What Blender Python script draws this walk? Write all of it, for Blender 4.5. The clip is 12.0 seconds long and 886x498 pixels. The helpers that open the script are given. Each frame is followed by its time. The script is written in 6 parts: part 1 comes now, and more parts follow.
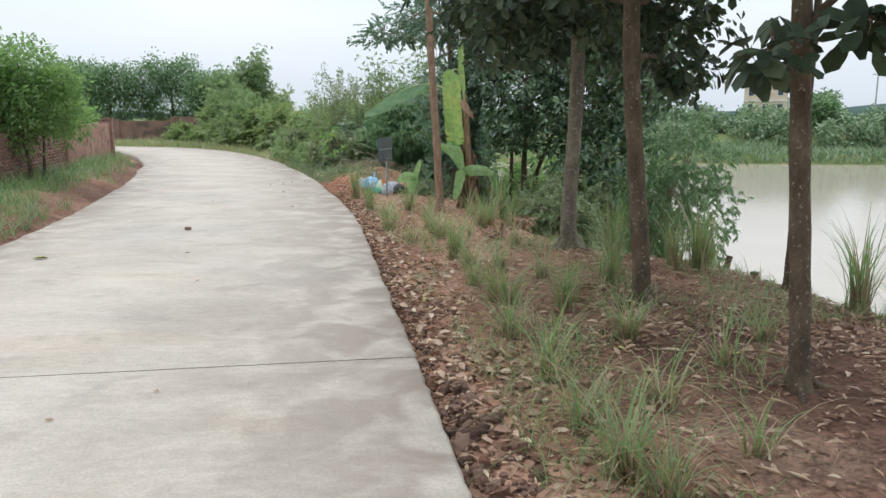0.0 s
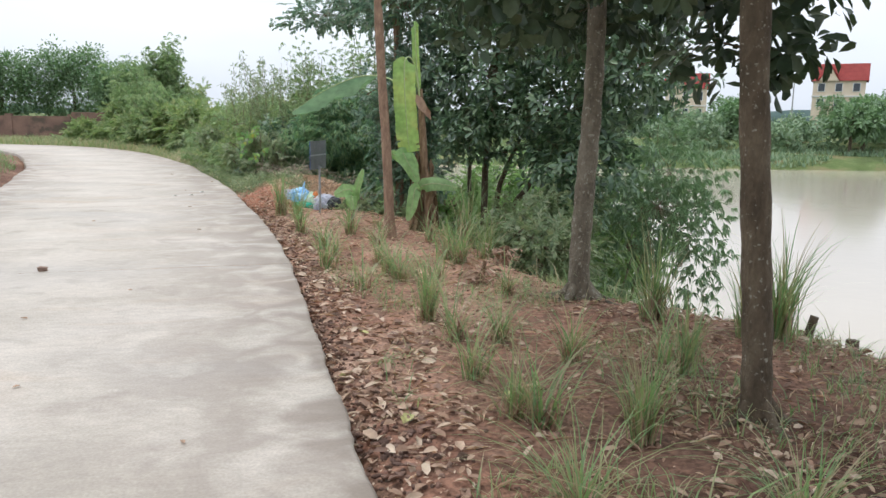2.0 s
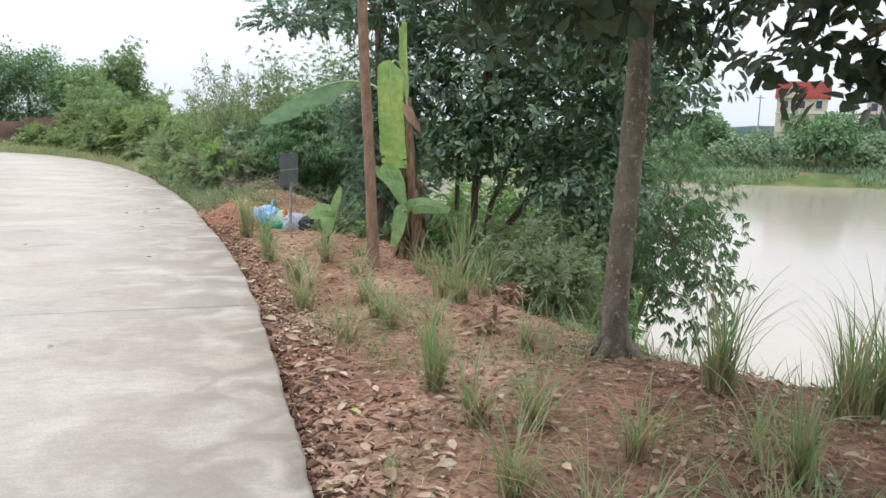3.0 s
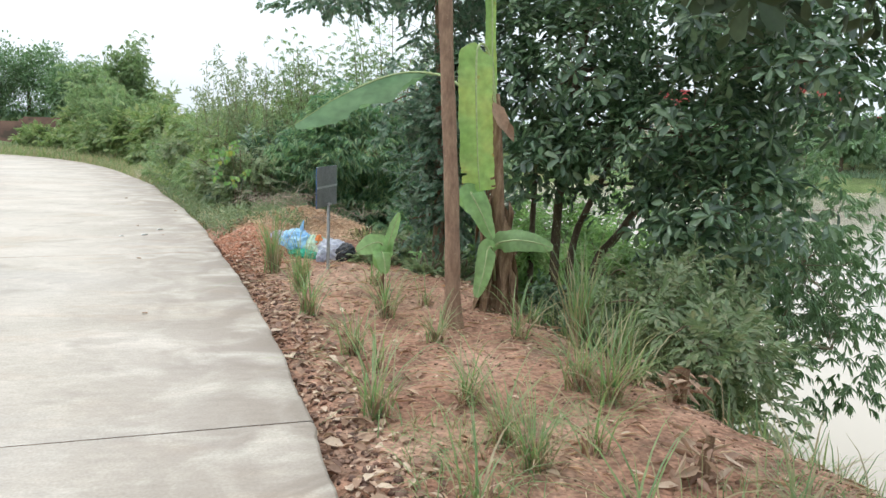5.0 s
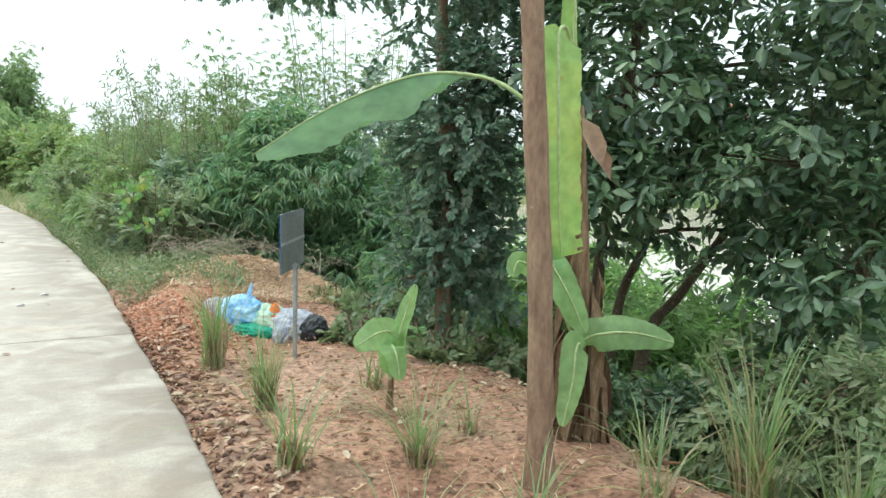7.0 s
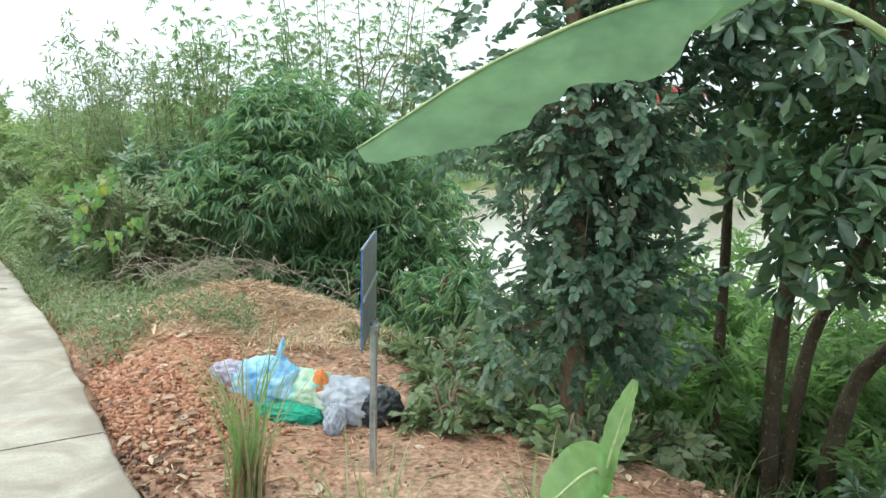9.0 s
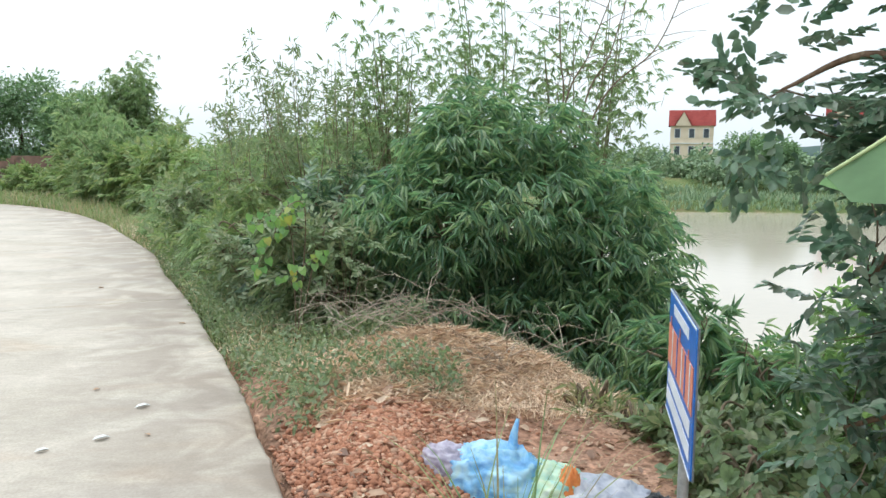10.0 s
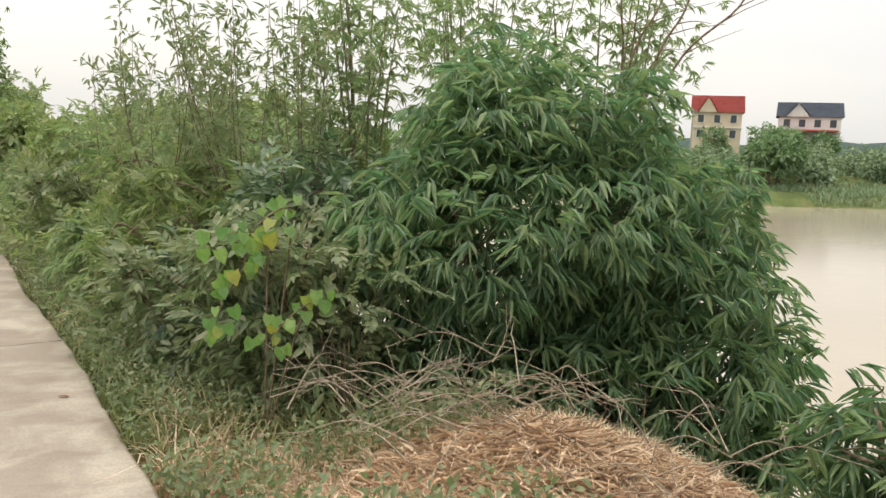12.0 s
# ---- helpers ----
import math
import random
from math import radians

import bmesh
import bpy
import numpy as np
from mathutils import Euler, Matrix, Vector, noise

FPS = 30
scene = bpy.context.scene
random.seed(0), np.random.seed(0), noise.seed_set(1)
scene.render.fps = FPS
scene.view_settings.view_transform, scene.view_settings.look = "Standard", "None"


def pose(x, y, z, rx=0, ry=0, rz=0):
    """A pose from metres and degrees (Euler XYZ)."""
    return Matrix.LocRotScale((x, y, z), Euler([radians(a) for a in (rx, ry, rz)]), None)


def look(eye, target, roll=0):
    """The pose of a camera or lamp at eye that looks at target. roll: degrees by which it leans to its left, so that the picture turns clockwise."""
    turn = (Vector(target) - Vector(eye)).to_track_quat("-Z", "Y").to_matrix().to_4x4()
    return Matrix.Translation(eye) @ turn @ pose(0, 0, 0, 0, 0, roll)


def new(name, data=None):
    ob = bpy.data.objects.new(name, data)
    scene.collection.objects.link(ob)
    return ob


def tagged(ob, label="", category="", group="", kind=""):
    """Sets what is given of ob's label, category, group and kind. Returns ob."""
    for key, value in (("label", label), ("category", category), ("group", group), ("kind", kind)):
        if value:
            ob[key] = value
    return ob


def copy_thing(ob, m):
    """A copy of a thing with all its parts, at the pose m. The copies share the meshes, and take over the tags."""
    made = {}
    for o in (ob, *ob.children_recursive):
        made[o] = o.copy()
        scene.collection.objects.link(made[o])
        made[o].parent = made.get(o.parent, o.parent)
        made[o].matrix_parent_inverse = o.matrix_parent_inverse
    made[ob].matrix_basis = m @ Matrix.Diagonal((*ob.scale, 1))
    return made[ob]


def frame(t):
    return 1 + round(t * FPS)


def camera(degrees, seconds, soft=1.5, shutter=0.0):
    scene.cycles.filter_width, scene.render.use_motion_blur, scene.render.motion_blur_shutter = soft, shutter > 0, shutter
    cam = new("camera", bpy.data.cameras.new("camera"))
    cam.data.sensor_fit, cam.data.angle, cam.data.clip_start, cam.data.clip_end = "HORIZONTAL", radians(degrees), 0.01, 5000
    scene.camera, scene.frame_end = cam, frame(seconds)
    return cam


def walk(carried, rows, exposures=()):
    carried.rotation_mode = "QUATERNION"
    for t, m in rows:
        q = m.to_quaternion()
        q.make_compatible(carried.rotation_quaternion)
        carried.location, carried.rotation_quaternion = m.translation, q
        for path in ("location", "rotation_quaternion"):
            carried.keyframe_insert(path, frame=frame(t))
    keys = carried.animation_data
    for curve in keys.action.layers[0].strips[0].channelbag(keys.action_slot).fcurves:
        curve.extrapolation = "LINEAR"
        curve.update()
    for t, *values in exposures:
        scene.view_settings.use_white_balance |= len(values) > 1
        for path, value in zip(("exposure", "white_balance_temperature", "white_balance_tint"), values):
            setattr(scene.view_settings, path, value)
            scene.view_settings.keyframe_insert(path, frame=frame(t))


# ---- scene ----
cam = camera(60.5, 12.0)
METRES, EYE, TILT, LEAN, TURN = 16.0, 1.5, -9.8, 0.0, 0.0
ROWS = [
    (0.0, 0.0, 0.0, 0.0, -0.0, 0.0, 0.0),
    (0.5, -0.0066, 0.0415, 0.0083, -3.17, 0.25, 0.54),
    (1.0, -0.0095, 0.0864, 0.0139, -7.17, -0.32, 0.44),
    (1.5, -0.0168, 0.1264, 0.0211, -4.53, -0.49, -0.46),
    (2.0, -0.0223, 0.1667, 0.0288, -5.68, 0.0, 0.13),
    (2.5, -0.0274, 0.2093, 0.0364, -6.93, 0.46, -0.0),
    (4.5, -0.0517, 0.3675, 0.0668, -10.75, 1.34, -0.43),
    (5.0, -0.0632, 0.4073, 0.0737, -7.78, 0.87, -0.62),
    (5.5, -0.0702, 0.4488, 0.0807, -8.67, -0.47, 0.19),
    (6.0, -0.0801, 0.4894, 0.0886, -8.29, 0.47, 0.8),
    (6.5, -0.087, 0.5304, 0.0962, -13.13, 1.42, 1.52),
    (7.0, -0.0935, 0.5728, 0.1051, -14.29, 2.34, 0.76),
    (9.0, -0.1217, 0.7273, 0.1319, -17.65, 1.11, 1.87),
    (9.5, -0.1326, 0.7659, 0.1384, -13.7, 2.05, 1.58),
    (10.0, -0.1405, 0.8039, 0.1444, -6.74, 2.9, 0.73),
    (10.5, -0.1528, 0.8436, 0.1514, -3.02, 3.67, -0.07),
    (11.0, -0.162, 0.8843, 0.1565, -8.41, 2.79, 0.29),
    (11.5, -0.1749, 0.9253, 0.1646, -10.97, 2.42, 0.44),
    (12.0, -0.1859, 0.9643, 0.1703, -16.25, 1.55, 0.52),
]
walk(cam, [(t, pose(0, 0, EYE, TILT, LEAN, TURN) @ pose(METRES * x, METRES * y, METRES * z, 90 + pitch, roll, yaw)) for t, x, y, z, yaw, pitch, roll in ROWS],
     [(0, .36, 6300, 8), (1.5, .44, 6300, 10), (2.5, .52, 6300, 10), (4.5, .64, 6300, 8), (5.5, .7, 6300, 4), (7, .88, 6300, -2), (9, .88, 6300, -4), (9.5, .86, 6300, 0), (10.0, .64, 6300, 4), (10.5, .22, 6300, 10), (11.0, .36, 6300, 10), (11.5, .48, 6500, 10), (12, .46, 7600, 10)])

# ---- world, sun, exposure ----
world = bpy.data.worlds.new("overcast_sky")
scene.world = world
world.use_nodes = True
wn, wl = world.node_tree.nodes, world.node_tree.links
wn.clear()
sky = wn.new("ShaderNodeTexSky")
sky.sky_type = "NISHITA"
sky.sun_disc = False
sky.sun_elevation, sky.sun_rotation = radians(62), radians(-40)
sky.air_density, sky.dust_density = 1.0, 4.0
tc = wn.new("ShaderNodeTexCoord")
mp = wn.new("ShaderNodeMapping")
mp.inputs["Scale"].default_value = (1.2, 1.2, 4.0)
cl = wn.new("ShaderNodeTexNoise")
cl.inputs["Scale"].default_value, cl.inputs["Detail"].default_value = 1.6, 5
cr = wn.new("ShaderNodeValToRGB")
cr.color_ramp.elements[0].position, cr.color_ramp.elements[0].color = 0.3, (6.9, 7.5, 8.4, 1)
cr.color_ramp.elements[1].position, cr.color_ramp.elements[1].color = 0.7, (8.2, 8.5, 9.0, 1)
mx = wn.new("ShaderNodeMixRGB")
mx.inputs[0].default_value = 0.88
bg = wn.new("ShaderNodeBackground")
bg.inputs["Strength"].default_value = 0.1
wo = wn.new("ShaderNodeOutputWorld")
wl.new(tc.outputs["Generated"], mp.inputs[0])
wl.new(mp.outputs[0], cl.inputs["Vector"])
wl.new(cl.outputs["Fac"], cr.inputs[0])
wl.new(sky.outputs[0], mx.inputs[1])
wl.new(cr.outputs[0], mx.inputs[2])
# overcast: the zenith is almost three times as bright as the horizon
sep = wn.new("ShaderNodeSeparateXYZ")
wl.new(tc.outputs["Generated"], sep.inputs[0])
cie = wn.new("ShaderNodeMapRange")
cie.inputs["From Min"].default_value, cie.inputs["From Max"].default_value = 0.0, 1.0
cie.inputs["To Min"].default_value, cie.inputs["To Max"].default_value = 0.86, 1.9
wl.new(sep.outputs["Z"], cie.inputs["Value"])
mul = wn.new("ShaderNodeMixRGB")
mul.blend_type = "MULTIPLY"
mul.inputs[0].default_value = 1.0
wl.new(mx.outputs[0], mul.inputs[1])
wl.new(cie.outputs[0], mul.inputs[2])
wl.new(mul.outputs[0], bg.inputs[0])
wl.new(bg.outputs[0], wo.inputs[0])
sun = new("sun", bpy.data.lights.new("sun", "SUN"))
sun.data.energy, sun.data.angle, sun.data.color = 0.6, radians(25), (1.0, 0.96, 0.9)
sun.matrix_world = look((-20, 25, 60), (0, 10, 0))


# ---- materials ----
def mat(name, colors, scale=6.0, rough=0.85, bump=0.3, bump_scale=40.0, metal=0.0, per="noise", detail=6, spec=0.3, stretch=(1, 1, 1), spots=None, trans=0.0, distort=0.0):
    """Procedural surface: a colour ramp over noise (or over each island / object), fine mottling and bump."""
    m = bpy.data.materials.new(name)
    m.use_nodes = True
    n, l = m.node_tree.nodes, m.node_tree.links
    b, out = n["Principled BSDF"], n["Material Output"]
    co = n.new("ShaderNodeTexCoord")
    ma = n.new("ShaderNodeMapping")
    ma.inputs["Scale"].default_value = stretch
    l.new(co.outputs["Object"], ma.inputs[0])
    no = n.new("ShaderNodeTexNoise")
    no.inputs["Scale"].default_value, no.inputs["Detail"].default_value = scale, detail
    no.inputs["Distortion"].default_value = distort
    l.new(ma.outputs[0], no.inputs["Vector"])
    ra = n.new("ShaderNodeValToRGB")
    els = ra.color_ramp.elements
    while len(els) < len(colors):
        els.new(0.5)
    lo, hi = (0.28, 0.72) if per == "noise" else (0.0, 1.0)
    for i, c in enumerate(colors):
        els[i].position, els[i].color = lo + (hi - lo) * i / max(1, len(colors) - 1), (*c, 1)
    if per == "island":
        g = n.new("ShaderNodeNewGeometry")
        l.new(g.outputs["Random Per Island"], ra.inputs[0])
    elif per == "object":
        g = n.new("ShaderNodeObjectInfo")
        l.new(g.outputs["Random"], ra.inputs[0])
    else:
        l.new(no.outputs["Fac"], ra.inputs[0])
    col = ra.outputs[0]
    fine = n.new("ShaderNodeTexNoise")
    fine.inputs["Scale"].default_value, fine.inputs["Detail"].default_value = bump_scale, 8
    l.new(ma.outputs[0], fine.inputs["Vector"])
    mo = n.new("ShaderNodeMixRGB")
    mo.blend_type = "OVERLAY"
    mo.inputs[0].default_value = 0.45
    l.new(col, mo.inputs[1])
    l.new(fine.outputs["Fac"], mo.inputs[2])
    col = mo.outputs[0]
    if spots:
        sc, lim, sp = spots
        s = n.new("ShaderNodeTexNoise")
        s.inputs["Scale"].default_value, s.inputs["Detail"].default_value = sc, 4
        l.new(co.outputs["Object"], s.inputs["Vector"])
        sr = n.new("ShaderNodeValToRGB")
        sr.color_ramp.elements[0].position, sr.color_ramp.elements[1].position = lim, lim + 0.06
        l.new(s.outputs["Fac"], sr.inputs[0])
        sm = n.new("ShaderNodeMixRGB")
        l.new(sr.outputs[0], sm.inputs[0])
        l.new(col, sm.inputs[1])
        sm.inputs[2].default_value = (*sp, 1)
        col = sm.outputs[0]
    l.new(col, b.inputs["Base Color"])
    b.inputs["Roughness"].default_value, b.inputs["Metallic"].default_value = rough, metal
    b.inputs["Specular IOR Level"].default_value = spec
    if bump:
        bu = n.new("ShaderNodeBump")
        bu.inputs["Strength"].default_value, bu.inputs["Distance"].default_value = bump, 0.02
        l.new(fine.outputs["Fac"], bu.inputs["Height"])
        l.new(bu.outputs[0], b.inputs["Normal"])
    if trans:
        t = n.new("ShaderNodeBsdfTranslucent")
        br = n.new("ShaderNodeHueSaturation")
        br.inputs["Saturation"].default_value, br.inputs["Value"].default_value = 1.1, 1.9
        l.new(col, br.inputs["Color"])
        l.new(br.outputs[0], t.inputs[0])
        ms = n.new("ShaderNodeMixShader")
        ms.inputs[0].default_value = trans
        l.new(b.outputs[0], ms.inputs[1])
        l.new(t.outputs[0], ms.inputs[2])
        l.new(ms.outputs[0], out.inputs[0])
    return m


def leafmat(name, colors, rough=0.5, trans=0.48, spec=0.8):
    colors = [tuple(min(.85, v * (2.2 if max(c) < .13 else 1.8 if max(c) < .2 else 1.15)) for v in c) for c in colors]
    return mat(name, colors, per="island", rough=rough, bump=0.1, bump_scale=30, trans=trans, spec=spec)


M_DARK = leafmat("leaf_dark_green", [(.018, .034, .018), (.03, .056, .027), (.044, .076, .036), (.066, .102, .05), (.11, .148, .08)], 0.36, 0.26)
M_IVY = leafmat("leaf_ivy", [(.034, .062, .04), (.052, .09, .056), (.074, .115, .072), (.11, .142, .098), (.17, .2, .15)], 0.4, 0.3)
# large leaves darkened: the shade of the canopy is put into their colour
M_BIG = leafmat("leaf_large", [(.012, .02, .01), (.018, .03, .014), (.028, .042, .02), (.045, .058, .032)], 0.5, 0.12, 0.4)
M_BAMB = leafmat("leaf_bamboo", [(.034, .068, .036), (.054, .1, .05), (.08, .134, .064), (.12, .172, .08), (.2, .25, .12)], 0.38, 0.42)
M_FEATH = leafmat("leaf_feathery", [(.072, .108, .05), (.09, .13, .06), (.112, .152, .072), (.148, .176, .088)], 0.55, 0.48)
M_BUSH = leafmat("leaf_bush", [(.06, .088, .034), (.085, .12, .045), (.11, .142, .055), (.16, .175, .075)], 0.55, 0.35)
M_WEED = leafmat("leaf_weed", [(.055, .078, .038), (.08, .11, .05), (.105, .13, .065), (.14, .15, .08)], 0.55, 0.3)
M_VINE = leafmat("leaf_vine", [(.05, .11, .03), (.07, .14, .035), (.09, .16, .04), (.11, .18, .04), (.26, .26, .05)], 0.45, 0.35)
M_ORCH = leafmat("leaf_orchard", [(.045, .08, .036), (.066, .108, .048), (.092, .138, .06)], 0.5, 0.25)
M_ACAC = leafmat("leaf_acacia", [(.06, .1, .036), (.08, .125, .044), (.1, .14, .054)], 0.6, 0.5)
M_GRASS = leafmat("grass_blade", [(.06, .1, .04), (.085, .14, .05), (.12, .17, .065), (.24, .22, .11), (.3, .25, .15)], 0.5, 0.35)
M_GRASSL = leafmat("grass_verge", [(.07, .1, .038), (.1, .13, .05), (.14, .165, .07), (.24, .21, .11), (.33, .27, .16)], 0.55, 0.35)
M_LUSH = leafmat("grass_lush", [(.04, .075, .028), (.058, .098, .036), (.08, .122, .046), (.12, .15, .065)], 0.5, 0.35)
M_STRAW = leafmat("straw", [(.4, .28, .19), (.58, .43, .3), (.7, .54, .39), (.74, .62, .47)], 0.8, 0.1)
M_LITTER = leafmat("dry_leaf", [(.08, .045, .03), (.16, .095, .06), (.28, .17, .105), (.4, .28, .19), (.52, .41, .3)], 0.75, 0.1)
M_BANANA = mat("banana_leaf", [(.13, .23, .115), (.17, .28, .14), (.21, .33, .175)], scale=3, rough=0.5, bump=0.15, bump_scale=14, stretch=(0.5, 1, 1), trans=0.35, spec=0.4)
M_BANANA_Y = mat("banana_leaf_old", [(.2, .33, .1), (.27, .4, .13), (.38, .44, .14)], scale=3, rough=0.45, bump=0.15, bump_scale=14, trans=0.4, spec=0.4, spots=(9, 0.66, (.3, .2, .06)))
M_BANANA_L = mat("banana_leaf_young", [(.2, .33, .13), (.26, .4, .17), (.32, .47, .22)], scale=4, rough=0.45, bump=0.15, bump_scale=14, trans=0.45, spec=0.4)
M_RIB = mat("banana_midrib", [(.36, .44, .2), (.46, .53, .27)], scale=9, rough=0.5, bump=0.1)
M_DRYBAN = mat("banana_dry", [(.13, .075, .045), (.24, .15, .09), (.36, .25, .16)], scale=12, rough=0.85, bump=0.6, bump_scale=60, stretch=(3, 3, .6))
M_BARK = mat("bark_dark", [(.06, .043, .027), (.108, .08, .052), (.165, .128, .085)], scale=9, rough=0.9, bump=0.8, bump_scale=55, stretch=(1, 1, .45), spots=(38, 0.62, (.27, .25, .195)))
M_BARKG = mat("bark_grey", [(.1, .082, .058), (.165, .138, .1), (.23, .2, .15)], scale=9, rough=0.9, bump=0.8, bump_scale=55, stretch=(1, 1, .45), spots=(30, 0.6, (.3, .28, .22)))
M_BARK2 = mat("bark_brown", [(.17, .1, .066), (.26, .165, .11), (.34, .23, .15)], scale=14, rough=0.85, bump=0.5, bump_scale=60, stretch=(1, 1, .35), spots=(26, 0.68, (.36, .27, .18)))
M_DRYTWIG = mat("dry_twig", [(.26, .2, .15), (.4, .32, .25), (.52, .44, .35)], scale=20, rough=0.9, bump=0.3)
M_TWIG = mat("twig", [(.1, .075, .05), (.2, .15, .1), (.28, .22, .16)], scale=20, rough=0.9, bump=0.3)
M_CULM = mat("bamboo_culm", [(.12, .13, .06), (.2, .19, .1), (.24, .22, .14)], scale=12, rough=0.6, bump=0.2)
M_BRICK = mat("brick", [(.17, .095, .072), (.25, .135, .1), (.31, .18, .14), (.2, .13, .105)], per="object", rough=0.92, bump=0.6, bump_scale=50, spots=(7, 0.6, (.13, .1, .08)))
M_BRICKI = mat("brick_joined", [(.17, .095, .072), (.25, .135, .1), (.31, .18, .14), (.2, .13, .105)], per="island", rough=0.92, bump=0.6, bump_scale=50, spots=(7, 0.6, (.13, .1, .08)))
M_MORTAR = mat("mortar", [(.2, .15, .12), (.3, .24, .2)], scale=8, bump=0.5, spots=(3, 0.58, (.1, .09, .07)))
M_PLASTER = mat("red_plaster", [(.28, .15, .11), (.36, .21, .155), (.42, .27, .2)], scale=2.2, rough=0.95, bump=0.4, spots=(4, 0.6, (.15, .1, .08)))
M_ROCK = mat("rubble_rock", [(.15, .095, .068), (.24, .155, .11), (.34, .23, .17), (.3, .15, .1), (.27, .2, .15)], per="object", rough=0.95, bump=0.8, bump_scale=35)
M_ROCKI = mat("rubble_bits", [(.10, .06, .045), (.17, .105, .08), (.24, .155, .115), (.2, .1, .07)], per="island", rough=0.95, bump=0.6, bump_scale=35)
M_CLOD = mat("earth_crumb", [(.14, .085, .06), (.22, .13, .09), (.32, .2, .14)], per="island", rough=0.95, bump=0.4, bump_scale=50)
M_GRAVEL = mat("red_gravel", [(.24, .105, .062), (.35, .155, .09), (.46, .23, .14), (.4, .2, .13), (.54, .35, .24)], per="island", rough=0.9, bump=0.4, bump_scale=50)
M_STEEL = mat("galvanised_steel", [(.3, .32, .33), (.4, .42, .43), (.5, .52, .53)], scale=18, rough=0.45, metal=0.6, bump=0.15)
M_SIGNBACK = mat("sign_back", [(.14, .15, .15), (.18, .19, .19), (.22, .23, .23)], scale=5, rough=0.6, bump=0.15, spec=0.4)
M_BLUE = mat("sign_blue", [(.01, .11, .42), (.015, .14, .5), (.03, .17, .55)], scale=5, rough=0.4, bump=0.05, spec=0.5)
M_ORANGE = mat("sign_orange", [(.6, .2, .13), (.68, .25, .16)], scale=6, rough=0.45, bump=0.05)
M_WHITE = mat("sign_white", [(.62, .66, .74), (.74, .77, .82)], scale=8, rough=0.45, bump=0.05)
M_BAGB = mat("blue_plastic", [(.12, .34, .62), (.22, .48, .75), (.42, .66, .82), (.5, .68, .7)], scale=10, rough=0.35, bump=0.5, bump_scale=18, trans=0.2, spec=0.5, distort=1.0)
M_BAGM = mat("mint_plastic", [(.25, .52, .6), (.42, .66, .55), (.6, .72, .5), (.62, .68, .66)], scale=10, rough=0.35, bump=0.5, bump_scale=18, trans=0.2, spec=0.5, distort=1.0)
M_BAGW = mat("clear_grey_plastic", [(.35, .37, .45), (.52, .53, .6), (.68, .68, .72)], scale=14, rough=0.3, bump=0.5, bump_scale=16, trans=0.3, spec=0.5, distort=1.5)
M_BAGL = mat("lavender_plastic", [(.36, .32, .4), (.5, .45, .54), (.64, .6, .66)], scale=18, rough=0.35, bump=0.5, bump_scale=18, trans=0.3, spec=0.5)
M_BAGK = mat("black_plastic", [(.012, .013, .016), (.03, .032, .038)], scale=6, rough=0.35, bump=0.4, bump_scale=18, spec=0.5)
M_GREENC = mat("green_cloth", [(.02, .22, .13), (.03, .32, .2), (.06, .4, .27)], scale=7, rough=0.7, bump=0.5, bump_scale=25)
M_ORANGEC = mat("orange_plastic", [(.7, .22, .06), (.78, .32, .1)], scale=8, rough=0.4, bump=0.3)
M_PAPER = mat("white_paper", [(.6, .6, .58), (.75, .75, .73)], scale=8, rough=0.8, bump=0.2)
M_REDROOF = mat("red_roof", [(.4, .075, .065), (.5, .1, .085)], scale=1.2, rough=0.7, bump=0.2)
M_BLUEROOF = mat("slate_roof", [(.08, .1, .14), (.12, .14, .18)], scale=1.2, rough=0.7, bump=0.2)
M_CREAM = mat("cream_paint", [(.6, .49, .36), (.7, .59, .46)], scale=0.6, rough=0.9, bump=0.1)
M_WPAINT = mat("white_paint", [(.62, .62, .6), (.72, .72, .7)], scale=0.6, rough=0.9, bump=0.1)
M_PANE = mat("window_glass", [(.03, .04, .05), (.06, .07, .08)], scale=1, rough=0.12, bump=0.0, spec=0.6)
M_FARB = leafmat("leaf_far_bank", [(.05, .08, .042), (.07, .105, .055), (.09, .125, .068), (.12, .15, .08)], 0.6, 0.2)
# the haze over the far hills is put into this blue-green
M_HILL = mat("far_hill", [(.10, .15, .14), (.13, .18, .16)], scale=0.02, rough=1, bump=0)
M_POLE = mat("concrete_pole", [(.3, .3, .29), (.4, .4, .38)], scale=3, rough=0.9)


